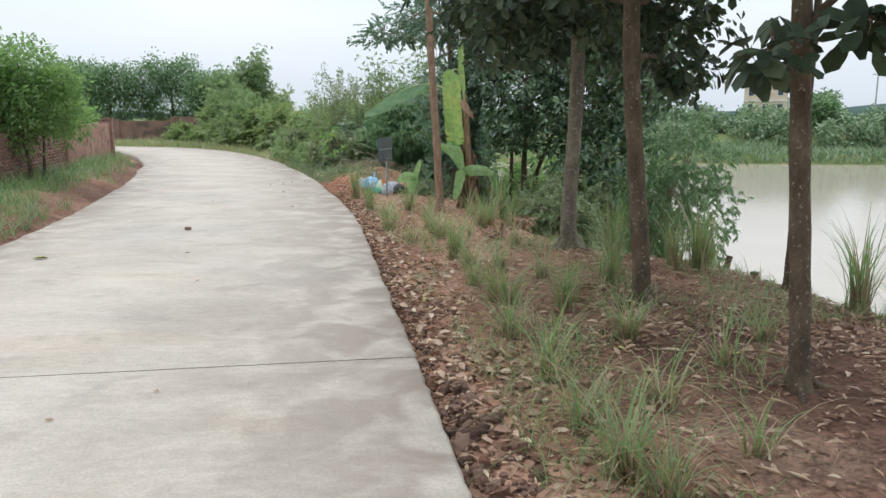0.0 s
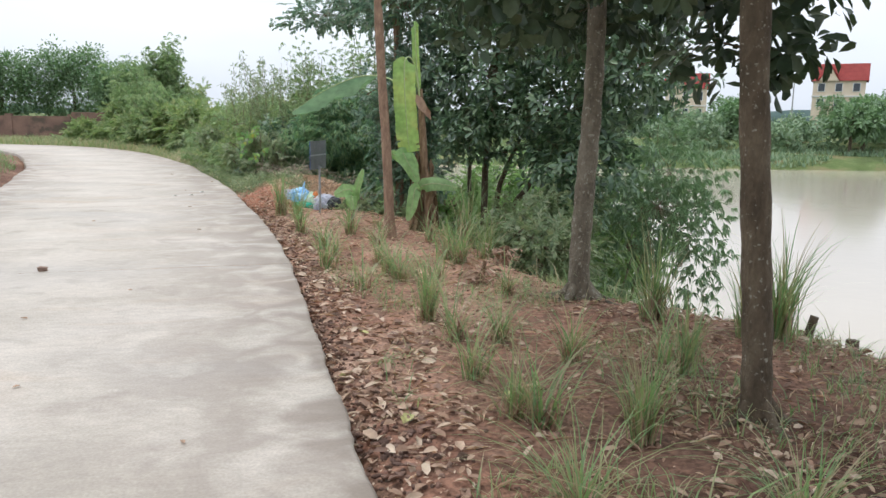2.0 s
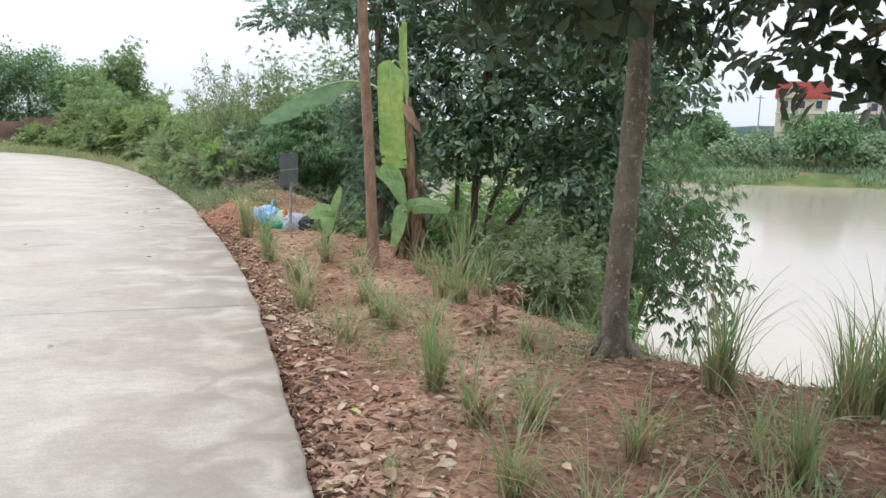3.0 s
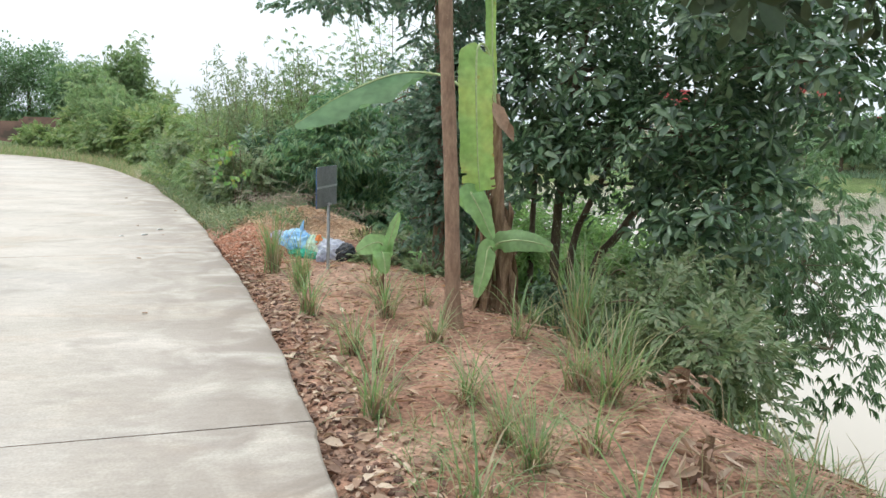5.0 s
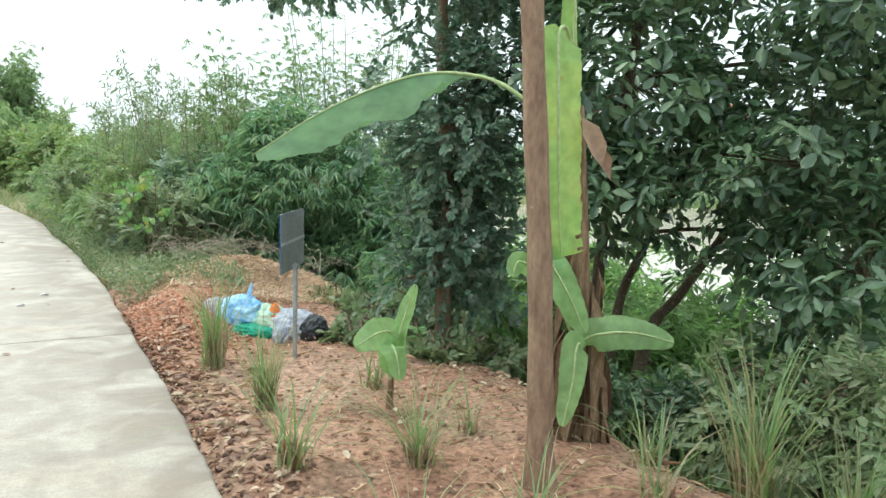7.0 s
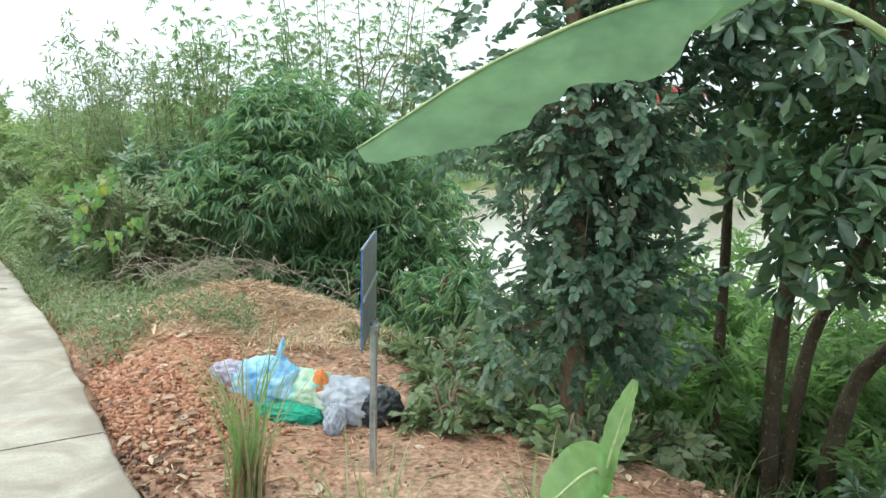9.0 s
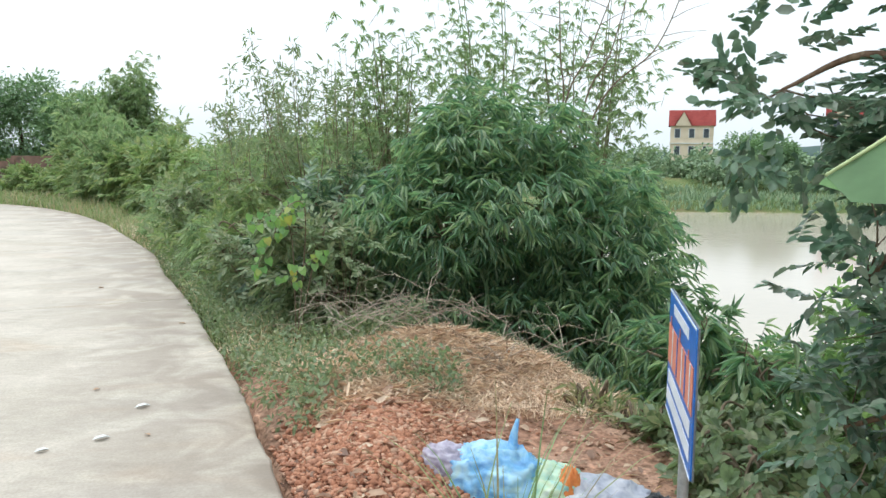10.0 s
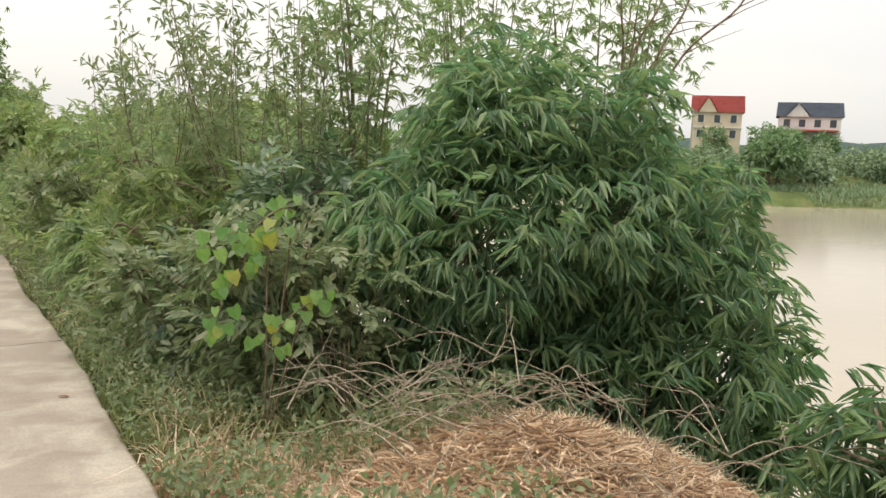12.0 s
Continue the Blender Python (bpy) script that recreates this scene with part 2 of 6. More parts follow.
def ground_material():
    """Red-brown earth near, with pale dusty patches, dark humus with tree shade put into it and, on far banks, grass.
    """
    m = bpy.data.materials.new("red_earth")
    m.use_nodes = True
    n, l = m.node_tree.nodes, m.node_tree.links
    b = n["Principled BSDF"]
    co = n.new("ShaderNodeTexCoord")

    def ns(scale, detail=6, dist=0.0):
        x = n.new("ShaderNodeTexNoise")
        x.inputs["Scale"].default_value, x.inputs["Detail"].default_value, x.inputs["Distortion"].default_value = scale, detail, dist
        l.new(co.outputs["Object"], x.inputs["Vector"])
        return x.outputs["Fac"]

    def ramp(src, stops):
        r = n.new("ShaderNodeValToRGB")
        e = r.color_ramp.elements
        while len(e) < len(stops):
            e.new(0.5)
        for i, (p, c) in enumerate(stops):
            e[i].position, e[i].color = p, (*c, 1)
        l.new(src, r.inputs[0])
        return r.outputs[0]

    def mix(f, a, c, kind="MIX"):
        x = n.new("ShaderNodeMixRGB")
        x.blend_type = kind
        if isinstance(f, float):
            x.inputs[0].default_value = f
        else:
            l.new(f, x.inputs[0])
        l.new(a, x.inputs[1])
        l.new(c, x.inputs[2])
        return x.outputs[0]

    earth = ramp(ns(0.9, 9, 0.5), [(0.3, (.21, .11, .075)), (0.5, (.36, .208, .142)), (0.7, (.5, .335, .245))])
    humus_shade = ramp(ns(9, 8), [(0.3, (.13, .085, .06)), (0.7, (.3, .2, .14))])
    near = mix(ramp(ns(2.3, 6, 0.6), [(0.5, (0, 0, 0)), (0.7, (.8, .8, .8))]), earth, humus_shade)
    at = n.new("ShaderNodeAttribute")
    at.attribute_name = "grassy"
    grass = ramp(ns(0.35, 9, 0.5), [(0.3, (.055, .1, .03)), (0.52, (.10, .16, .05)), (0.7, (.2, .17, .09))])
    hu = n.new("ShaderNodeAttribute")
    hu.attribute_name = "humus_shade"
    # dark soil, its colour lowered further for the shade under the trees
    dark = ramp(ns(3.5, 9, 0.5), [(0.3, (.085, .048, .034)), (0.55, (.145, .082, .057)), (0.75, (.25, .15, .105))])
    near = mix(hu.outputs["Fac"], near, dark)
    col = mix(at.outputs["Fac"], near, grass)
    fine = ns(55, 8)
    g = n.new("ShaderNodeTexNoise")
    g.inputs["Scale"].default_value, g.inputs["Detail"].default_value = 14, 10
    l.new(co.outputs["Object"], g.inputs["Vector"])
    col = mix(0.5, col, fine, "OVERLAY")
    col = mix(0.6, col, g.outputs["Fac"], "OVERLAY")
    speck = ramp(ns(28, 6, 0.4), [(0.36, (.55, .5, .46)), (0.5, (1, 1, 1)), (0.66, (1.3, 1.25, 1.2))])
    col = mix(0.7, col, speck, "MULTIPLY")
    l.new(col, b.inputs["Base Color"])
    b.inputs["Roughness"].default_value = 0.95
    b.inputs["Specular IOR Level"].default_value = 0.15
    bu = n.new("ShaderNodeBump")
    bu.inputs["Strength"].default_value, bu.inputs["Distance"].default_value = 0.8, 0.04
    l.new(g.outputs["Fac"], bu.inputs["Height"])
    b2 = n.new("ShaderNodeBump")
    b2.inputs["Strength"].default_value, b2.inputs["Distance"].default_value = 0.6, 0.012
    l.new(fine, b2.inputs["Height"])
    l.new(bu.outputs[0], b2.inputs["Normal"])
    l.new(b2.outputs[0], b.inputs["Normal"])
    return m


def concrete_material():
    """Brushed pale concrete with damp grey and rusty earth stains, drawn out across the road."""
    m = bpy.data.materials.new("road_concrete")
    m.use_nodes = True
    n, l = m.node_tree.nodes, m.node_tree.links
    b = n["Principled BSDF"]
    co = n.new("ShaderNodeTexCoord")

    def ns(scale, stretch, detail=6, dist=0.0):
        ma = n.new("ShaderNodeMapping")
        ma.inputs["Scale"].default_value = stretch
        ma.inputs["Rotation"].default_value = (0, 0, radians(-12))
        x = n.new("ShaderNodeTexNoise")
        x.inputs["Scale"].default_value, x.inputs["Detail"].default_value, x.inputs["Distortion"].default_value = scale, detail, dist
        l.new(co.outputs["Object"], ma.inputs[0])
        l.new(ma.outputs[0], x.inputs["Vector"])
        return x.outputs["Fac"]

    def ramp(src, a, c, lo=(0, 0, 0), hi=(1, 1, 1)):
        r = n.new("ShaderNodeValToRGB")
        r.color_ramp.elements[0].position, r.color_ramp.elements[0].color = a, (*lo, 1)
        r.color_ramp.elements[1].position, r.color_ramp.elements[1].color = c, (*hi, 1)
        l.new(src, r.inputs[0])
        return r.outputs[0]

    def mix(f, a, c, kind="MIX", amount=1.0):
        x = n.new("ShaderNodeMixRGB")
        x.blend_type = kind
        if isinstance(f, float):
            x.inputs[0].default_value = f
        else:
            k = n.new("ShaderNodeMath")
            k.operation = "MULTIPLY"
            k.inputs[1].default_value = amount
            l.new(f, k.inputs[0])
            l.new(k.outputs[0], x.inputs[0])
        for s, v in ((1, a), (2, c)):
            if isinstance(v, tuple):
                x.inputs[s].default_value = (*v, 1)
            else:
                l.new(v, x.inputs[s])
        return x.outputs[0]

    base = ramp(ns(0.8, (0.8, 1.2, 1), 9, 0.4), 0.3, 0.7, (.4, .352, .288), (.515, .457, .388))
    damp = ramp(ns(0.5, (0.7, 1.6, 1), 10, 0.6), 0.5, 0.72)
    col = mix(damp, base, (.275, .243, .21), amount=0.45)
    rust = ramp(ns(0.9, (0.6, 1.8, 1), 7, 0.8), 0.56, 0.72)
    col = mix(rust, col, (.43, .31, .21), amount=0.4)
    pale = ramp(ns(2.6, (0.7, 1.2, 1), 9, 0.6), 0.56, 0.7)
    col = mix(pale, col, (.6, .56, .49), amount=0.22)
    grime = ramp(ns(1.9, (0.9, 1.2, 1), 11, 0.9), 0.56, 0.7)
    col = mix(grime, col, (.24, .2, .165), amount=0.36)
    streak = ns(7, (0.45, 2.2, 1), 9, 0.4)
    col = mix(0.1, col, streak, "OVERLAY")
    fine = ns(60, (1, 1, 1), 8)
    col = mix(0.32, col, fine, "OVERLAY")
    mid = ns(14, (0.8, 1.4, 1), 10)
    col = mix(0.2, col, mid, "OVERLAY")
    edge = n.new("ShaderNodeAttribute")
    edge.attribute_name = "edge"
    dirt = ramp(ns(2.2, (1, 1, 1), 10, 0.8), 0.34, 0.56)
    em = n.new("ShaderNodeMath")
    em.operation = "MULTIPLY"
    l.new(edge.outputs["Fac"], em.inputs[0])
    l.new(dirt, em.inputs[1])
    col = mix(em.outputs[0], col, (.22, .175, .138), amount=0.75)
    l.new(col, b.inputs["Base Color"])
    rr = ramp(damp, 0, 1, (.75, .75, .75), (.5, .5, .5))
    l.new(rr, b.inputs["Roughness"])
    b.inputs["Specular IOR Level"].default_value = 0.4
    bu = n.new("ShaderNodeBump")
    bu.inputs["Strength"].default_value, bu.inputs["Distance"].default_value = 0.12, 0.006
    l.new(streak, bu.inputs["Height"])
    b2 = n.new("ShaderNodeBump")
    b2.inputs["Strength"].default_value, b2.inputs["Distance"].default_value = 0.3, 0.006
    l.new(fine, b2.inputs["Height"])
    l.new(bu.outputs[0], b2.inputs["Normal"])
    l.new(b2.outputs[0], b.inputs["Normal"])
    return m


def water_material():
    m = bpy.data.materials.new("muddy_water")
    m.use_nodes = True
    n, l = m.node_tree.nodes, m.node_tree.links
    b = n["Principled BSDF"]
    co = n.new("ShaderNodeTexCoord")
    no = n.new("ShaderNodeTexNoise")
    no.inputs["Scale"].default_value, no.inputs["Detail"].default_value = 0.05, 5
    l.new(co.outputs["Object"], no.inputs["Vector"])
    r = n.new("ShaderNodeValToRGB")
    r.color_ramp.elements[0].position, r.color_ramp.elements[0].color = 0.35, (.40, .345, .27, 1)
    r.color_ramp.elements[1].position, r.color_ramp.elements[1].color = 0.65, (.46, .40, .32, 1)
    l.new(no.outputs["Fac"], r.inputs[0])
    l.new(r.outputs[0], b.inputs["Base Color"])
    b.inputs["Roughness"].default_value = 0.12
    b.inputs["IOR"].default_value = 1.33
    rip = n.new("ShaderNodeTexNoise")
    rip.inputs["Scale"].default_value, rip.inputs["Detail"].default_value = 1.6, 4
    l.new(co.outputs["Object"], rip.inputs["Vector"])
    bu = n.new("ShaderNodeBump")
    bu.inputs["Strength"].default_value, bu.inputs["Distance"].default_value = 0.12, 0.06
    l.new(rip.outputs["Fac"], bu.inputs["Height"])
    l.new(bu.outputs[0], b.inputs["Normal"])
    return m


def far_brick_material():
    m = mat("far_brick", [(.15, .095, .075), (.23, .14, .11), (.28, .17, .13)], scale=1.5, rough=0.95, bump=0.3, spots=(0.8, 0.55, (.12, .09, .07)))
    return m


M_EARTH, M_CONC, M_WATER, M_FARBRICK = ground_material(), concrete_material(), water_material(), far_brick_material()

# ---- mesh helpers ----
rng = np.random.default_rng(7)


def mesh_np(name, V, F, material, smooth=False):
    """A mesh from an array of places and an array of faces (all of one size)."""
    V, F = np.asarray(V, dtype=np.float32), np.asarray(F, dtype=np.int32)
    me = bpy.data.meshes.new(name)
    k = F.shape[1]
    me.vertices.add(len(V))
    me.vertices.foreach_set("co", V.ravel())
    me.loops.add(F.size)
    me.loops.foreach_set("vertex_index", F.ravel())
    me.polygons.add(len(F))
    me.polygons.foreach_set("loop_start", np.arange(0, F.size, k, dtype=np.int32))
    if smooth:
        me.polygons.foreach_set("use_smooth", np.ones(len(F), dtype=bool))
    me.materials.append(material)
    me.update(calc_edges=True)
    return me


def part_np(name, V, F, material, parent, label="", smooth=False):
    ob = new(name, mesh_np(name, V, F, material, smooth))
    ob.parent = parent
    return tagged(ob, label)


def part(name, bm, material, parent, label="", smooth=False):
    me = bpy.data.meshes.new(name)
    bm.to_mesh(me)
    bm.free()
    me.materials.append(material)
    if smooth:
        for p in me.polygons:
            p.use_smooth = True
    ob = new(name, me)
    ob.parent = parent
    return tagged(ob, label)


def root(name, at, label, category, group="", kind=""):
    ob = new(name)
    ob.location = at
    return tagged(ob, label, category, group, kind)


def unit(a):
    return a / np.maximum(np.linalg.norm(a, axis=-1, keepdims=True), 1e-9)


TEMPL = {
    "broad": (np.array([(0, 0, 0), (.28, .42, .08), (.68, .42, .08), (1, 0, -.1), (.68, -.42, .08), (.28, -.42, .08)]), np.array([(0, 1, 2, 3), (0, 3, 4, 5)])),
    "obov": (np.array([(0, 0, 0), (.45, .36, .1), (.8, .42, .06), (1, 0, -.05), (.8, -.42, .06), (.45, -.36, .1)]), np.array([(0, 1, 2, 3), (0, 3, 4, 5)])),
    "heart": (np.array([(.06, 0, 0), (-.04, .4, .06), (.45, .42, .05), (1, 0, -.1), (.45, -.42, .05), (-.04, -.4, .06)]), np.array([(0, 3, 2, 1), (0, 5, 4, 3)])),
    "lance": (np.array([(0, 0, 0), (.3, .5, .06), (.62, .38, .0), (1, 0, -.14), (.62, -.38, .0), (.3, -.5, .06)]), np.array([(0, 1, 2, 3), (0, 3, 4, 5)])),
}


def leaf_mesh(kind, P, D, N, L, W):
    """Leaves at P, pointing along D, faces turned towards N, of length L and width W."""
    tv, tf = TEMPL[kind]
    D = unit(D)
    S = unit(np.cross(N, D))
    U = np.cross(D, S)
    L, W = L[:, None, None], W[:, None, None]
    V = P[:, None] + tv[None, :, 0, None] * L * D[:, None] + tv[None, :, 1, None] * W * S[:, None] + tv[None, :, 2, None] * L * U[:, None]
    k = len(tv)
    F = tf[None] + (np.arange(len(P)) * k)[:, None, None]
    return V.reshape(-1, 3), F.reshape(-1, 4)


def clump_leaves(C, per, spread, kind, length, ratio, droop=0.5, out=None):
    """Sprays of leaves round each of the places C."""
    n = len(C) * per
    ci = np.repeat(np.arange(len(C)), per)
    off = unit(rng.normal(size=(n, 3))) * (rng.random((n, 1)) ** 0.5) * spread
    P = C[ci] + off
    D = unit(off) * 0.7 + rng.normal(size=(n, 3)) * 0.45
    if out is not None:
        D += unit(out[ci]) * 0.5
    D[:, 2] -= droop
    N = rng.normal(size=(n, 3)) * 0.4 + np.array([0, 0, 1.0])
    L = length * rng.uniform(0.65, 1.25, n)
    return leaf_mesh(kind, P, D, N, L, L * ratio * rng.uniform(0.85, 1.15, n))


def spray_leaves(C, per, kind, length, ratio, droop=0.4, out=None):
    """Leafy twigs: leaves set alternately along a short drooping twig, lying flat to the light."""
    m, n = len(C), len(C) * per
    o = np.zeros((m, 3)) if out is None else unit(out)
    axis = unit(o * .9 + rng.normal(size=(m, 3)) * np.array([.6, .6, .35]) + np.array([0, 0, .15 - droop * .8]))
    up = np.array([0, 0, 1.0]) + rng.normal(size=(m, 3)) * .35 + o * .5
    side = unit(np.cross(up, axis))
    up = np.cross(axis, side)
    i, ci = np.tile(np.arange(per), m), np.repeat(np.arange(m), per)
    u = (i + rng.uniform(-.3, .3, n)) / per
    sg = np.where(i % 2 == 0, 1.0, -1.0)
    P = C[ci] + axis[ci] * ((u - .5) * length * per * .26)[:, None]
    D = axis[ci] * (.4 + .7 * u)[:, None] + side[ci] * (sg * (1.0 - .75 * u))[:, None] + rng.normal(size=(n, 3)) * .18
    D[:, 2] -= droop * .45
    N = up[ci] + rng.normal(size=(n, 3)) * .3
    L = length * rng.uniform(.65, 1.2, n)
    return leaf_mesh(kind, P, D, N, L, L * ratio * rng.uniform(.85, 1.15, n))


def whorl_leaves(C, per, kind, length, ratio, droop=0.4, out=None):
    """Rosettes of stalked leaves round each twig end, opening outwards and hanging a little."""
    m, n = len(C), len(C) * per
    o = np.zeros((m, 3)) if out is None else unit(out)
    axis = unit(o * .8 + rng.normal(size=(m, 3)) * .4 + np.array([0, 0, .55]))
    a1 = unit(np.cross(axis, np.array([.3, .2, 1.0])))
    a2 = np.cross(axis, a1)
    i, ci = np.tile(np.arange(per), m), np.repeat(np.arange(m), per)
    th = i / per * 2 * np.pi * 1.62 + rng.uniform(-.35, .35, n) + np.repeat(rng.random(m) * 6.28, per)
    R = a1[ci] * np.cos(th)[:, None] + a2[ci] * np.sin(th)[:, None]
    D = R + axis[ci] * rng.uniform(-.15, .6, n)[:, None]
    D[:, 2] -= droop * rng.uniform(.3, 1.0, n)
    N = axis[ci] + R * .3 + np.array([0, 0, .3]) + rng.normal(size=(n, 3)) * .2
    P = C[ci] + R * length * .18 + axis[ci] * (rng.uniform(-.6, .3, n) * length)[:, None]
    L = length * rng.uniform(.65, 1.2, n)
    return leaf_mesh(kind, P, D, N, L, L * ratio * rng.uniform(.85, 1.15, n))


def fan_leaves(C, per, kind, length, ratio, droop=0.7, out=None):
    """Fans of narrow leaves from each twig end, all drooping together, as bamboo has them."""
    n = len(C) * per
    ci = np.repeat(np.arange(len(C)), per)
    axis = unit(rng.normal(size=(len(C), 3)) * np.array([1, 1, .35]) + (0 if out is None else unit(out) * 1.0))
    side = unit(np.cross(axis, np.array([0, 0, 1.0])))
    a = (np.tile(np.arange(per), len(C)) / max(1, per - 1) - 0.5) * 2 + rng.normal(size=n) * 0.25
    D = axis[ci] * (1.0 - 0.3 * np.abs(a))[:, None] + side[ci] * a[:, None] * 0.8 + rng.normal(size=(n, 3)) * 0.18
    D[:, 2] -= droop * rng.uniform(0.5, 1.4, n)
    P = C[ci] + axis[ci] * (rng.random((n, 1)) - 0.8) * length * 0.7
    N = axis[ci] * 0.4 + np.array([0, 0, 1.0]) + rng.normal(size=(n, 3)) * 0.3
    L = length * rng.uniform(0.6, 1.25, n)
    return leaf_mesh(kind, P, D, N, L, L * ratio * rng.uniform(0.8, 1.2, n))


def in_blobs(blobs, hollow=0.35):
    """Places inside uneven ellipsoids, more of them near the outside. blobs: centre, radii, count."""
    C, O = [], []
    for c, r, k in blobs:
        d = unit(rng.normal(size=(k, 3)))
        lump = 1 + 0.22 * np.sin(d[:, 0] * 5 + c[0]) * np.cos(d[:, 1] * 4 + c[1]) + 0.16 * np.sin(d[:, 2] * 7 + c[2])
        q = (hollow + (1 - hollow) * rng.random(k) ** 0.6) * lump
        C.append(np.array(c) + d * q[:, None] * np.array(r))
        O.append(d)
    return np.concatenate(C), np.concatenate(O)


def tubes(lines, sides=5):
    """One array pair for many tapered tubes. lines: (points, radius at start, radius at end)."""
    VV, FF, o = [], [], 0
    for pts, r0, r1 in lines:
        p = np.asarray(pts, dtype=float)
        k = len(p)
        t = unit(np.gradient(p, axis=0))
        ref = np.array([1, 0, 0]) if abs(t[0, 2]) > 0.7 else np.array([0, 0, 1.0])
        a = unit(np.cross(t, ref))
        b = np.cross(t, a)
        r = np.linspace(r0, r1, k) if np.isscalar(r0) else np.asarray(r0)
        ang = np.arange(sides) / sides * 2 * np.pi
        ring = p[:, None] + r[:, None, None] * (np.cos(ang)[None, :, None] * a[:, None] + np.sin(ang)[None, :, None] * b[:, None])
        VV.append(ring.reshape(-1, 3))
        i, j = np.meshgrid(np.arange(k - 1), np.arange(sides), indexing="ij")
        j2 = (j + 1) % sides
        FF.append(np.stack([i * sides + j, i * sides + j2, (i + 1) * sides + j2, (i + 1) * sides + j], -1).reshape(-1, 4) + o)
        o += k * sides
    return np.concatenate(VV), np.concatenate(FF)


def smooth_line(pts, k=6):
    """A Catmull-Rom line through the points."""
    p = np.asarray(pts, dtype=float)
    q = np.concatenate([[2 * p[0] - p[1]], p, [2 * p[-1] - p[-2]]])
    out = []
    for i in range(1, len(q) - 2):
        for s in np.arange(k) / k:
            out.append(0.5 * (2 * q[i] + (q[i + 1] - q[i - 1]) * s + (2 * q[i - 1] - 5 * q[i] + 4 * q[i + 1] - q[i + 2]) * s * s + (3 * q[i] - q[i - 1] - 3 * q[i + 1] + q[i + 2]) * s ** 3))
    out.append(p[-1])
    return np.array(out)


def join(pairs):
    VV, FF, o = [], [], 0
    for V, F in pairs:
        VV.append(V)
        FF.append(F + o)
        o += len(V)
    return np.concatenate(VV), np.concatenate(FF)


def blades(P, height, width, lean, segs=3, curl=0.6):
    """Curved, tapered blades of grass from each place of P."""
    n = len(P)
    az = rng.random(n) * 2 * np.pi
    h = height * rng.uniform(0.45, 1.15, n)
    ln = lean * rng.uniform(0.3, 1.2, n)
    d = np.stack([np.cos(az), np.sin(az), np.zeros(n)], -1)
    s = np.stack([-np.sin(az), np.cos(az), np.zeros(n)], -1)
    w = width * rng.uniform(0.7, 1.3, n)
    rows = []
    for i in range(segs + 1):
        u = i / segs
        out = ln * h * (u * 0.35 + curl * u ** 2.2)
        z = h * (u - 0.42 * ln * u ** 3)
        c = P + d * out[:, None] + np.array([0, 0, 1.0]) * z[:, None]
        ww = w * (1 - u ** 1.6) * 0.5 + 0.0006
        rows += [c - s * ww[:, None], c + s * ww[:, None]]
    V = np.stack(rows, 1)
    F = np.array([(2 * i, 2 * i + 1, 2 * i + 3, 2 * i + 2) for i in range(segs)])
    F = F[None] + (np.arange(n) * (2 * segs + 2))[:, None, None]
    return V.reshape(-1, 3), F.reshape(-1, 4)


def box(bm, x0, x1, y0, y1, z0, z1, bevel=0.0):
    r = bmesh.ops.create_cube(bm, size=1.0)["verts"]
    bmesh.ops.transform(bm, matrix=Matrix.Translation(((x0 + x1) / 2, (y0 + y1) / 2, (z0 + z1) / 2)) @ Matrix.Diagonal((x1 - x0, y1 - y0, z1 - z0, 1)), verts=r)
    if bevel:
        bmesh.ops.bevel(bm, geom=list({e for v in r for e in v.link_edges}), offset=bevel, segments=2, affect="EDGES")


def rock_mesh(name, seed, material, flat=0.7, rough=0.3):
    bm = bmesh.new()
    bmesh.ops.create_icosphere(bm, subdivisions=1, radius=1.0)
    bmesh.ops.subdivide_edges(bm, edges=bm.edges[:], cuts=1)
    for v in bm.verts:
        k = 1 + rough * noise.noise(v.co * 1.3 + Vector((seed * 7.1, seed * 3.3, 0))) + 0.4 * noise.noise(v.co * 2.6 + Vector((seed, 0, 5)))
        v.co = Vector((v.co.x * k, v.co.y * k * 0.8, v.co.z * k * flat))
    me = bpy.data.meshes.new(name)
    bm.to_mesh(me)
    bm.free()
    me.materials.append(material)
    return me


ICO = bmesh.new()
bmesh.ops.create_icosphere(ICO, subdivisions=1, radius=1.0)
ICO_V = np.array([v.co[:] for v in ICO.verts])
ICO_F = np.array([[v.index for v in f.verts] for f in ICO.faces])
ICO.free()


def pebbles(P, R):
    """Many small uneven stones."""
    n = len(P)
    k = rng.uniform(0.7, 1.25, (n, len(ICO_V), 1))
    sc = rng.uniform(0.6, 1.2, (n, 1, 3)) * R[:, None, None] * np.array([1, 1, .7])
    V = P[:, None] + ICO_V[None] * k * sc
    F = ICO_F[None] + (np.arange(n) * len(ICO_V))[:, None, None]
    return V.reshape(-1, 3), F.reshape(-1, 3)

# ---- the plan: road edge, bank crest, terrain ----
EDGE = smooth_line([(1.5, -16), (1.25, -8), (0.9, -3), (0.55, 0), (0.11, 2.88), (-0.17, 4.65), (-0.54, 6.87), (-0.83, 8.65), (-1.14, 10.5), (-1.5, 12.3), (-1.9, 14), (-2.27, 15.4),
                    (-2.62, 16.7), (-3.0, 18.2), (-3.4, 19.5), (-4.1, 21.75), (-4.8, 23.7), (-5.5, 25.9), (-6.7, 28.7), (-8.2, 32), (-10.2, 35.5), (-13, 38.8), (-16.2, 40.5), (-20, 41.3), (-28, 41.7), (-42, 41.5)], 6)
TAN = unit(np.gradient(EDGE, axis=0))
LEFTN = np.stack([-TAN[:, 1], TAN[:, 0]], -1)
ROAD_W = 4.35
MIDLINE = EDGE + LEFTN * ROAD_W / 2
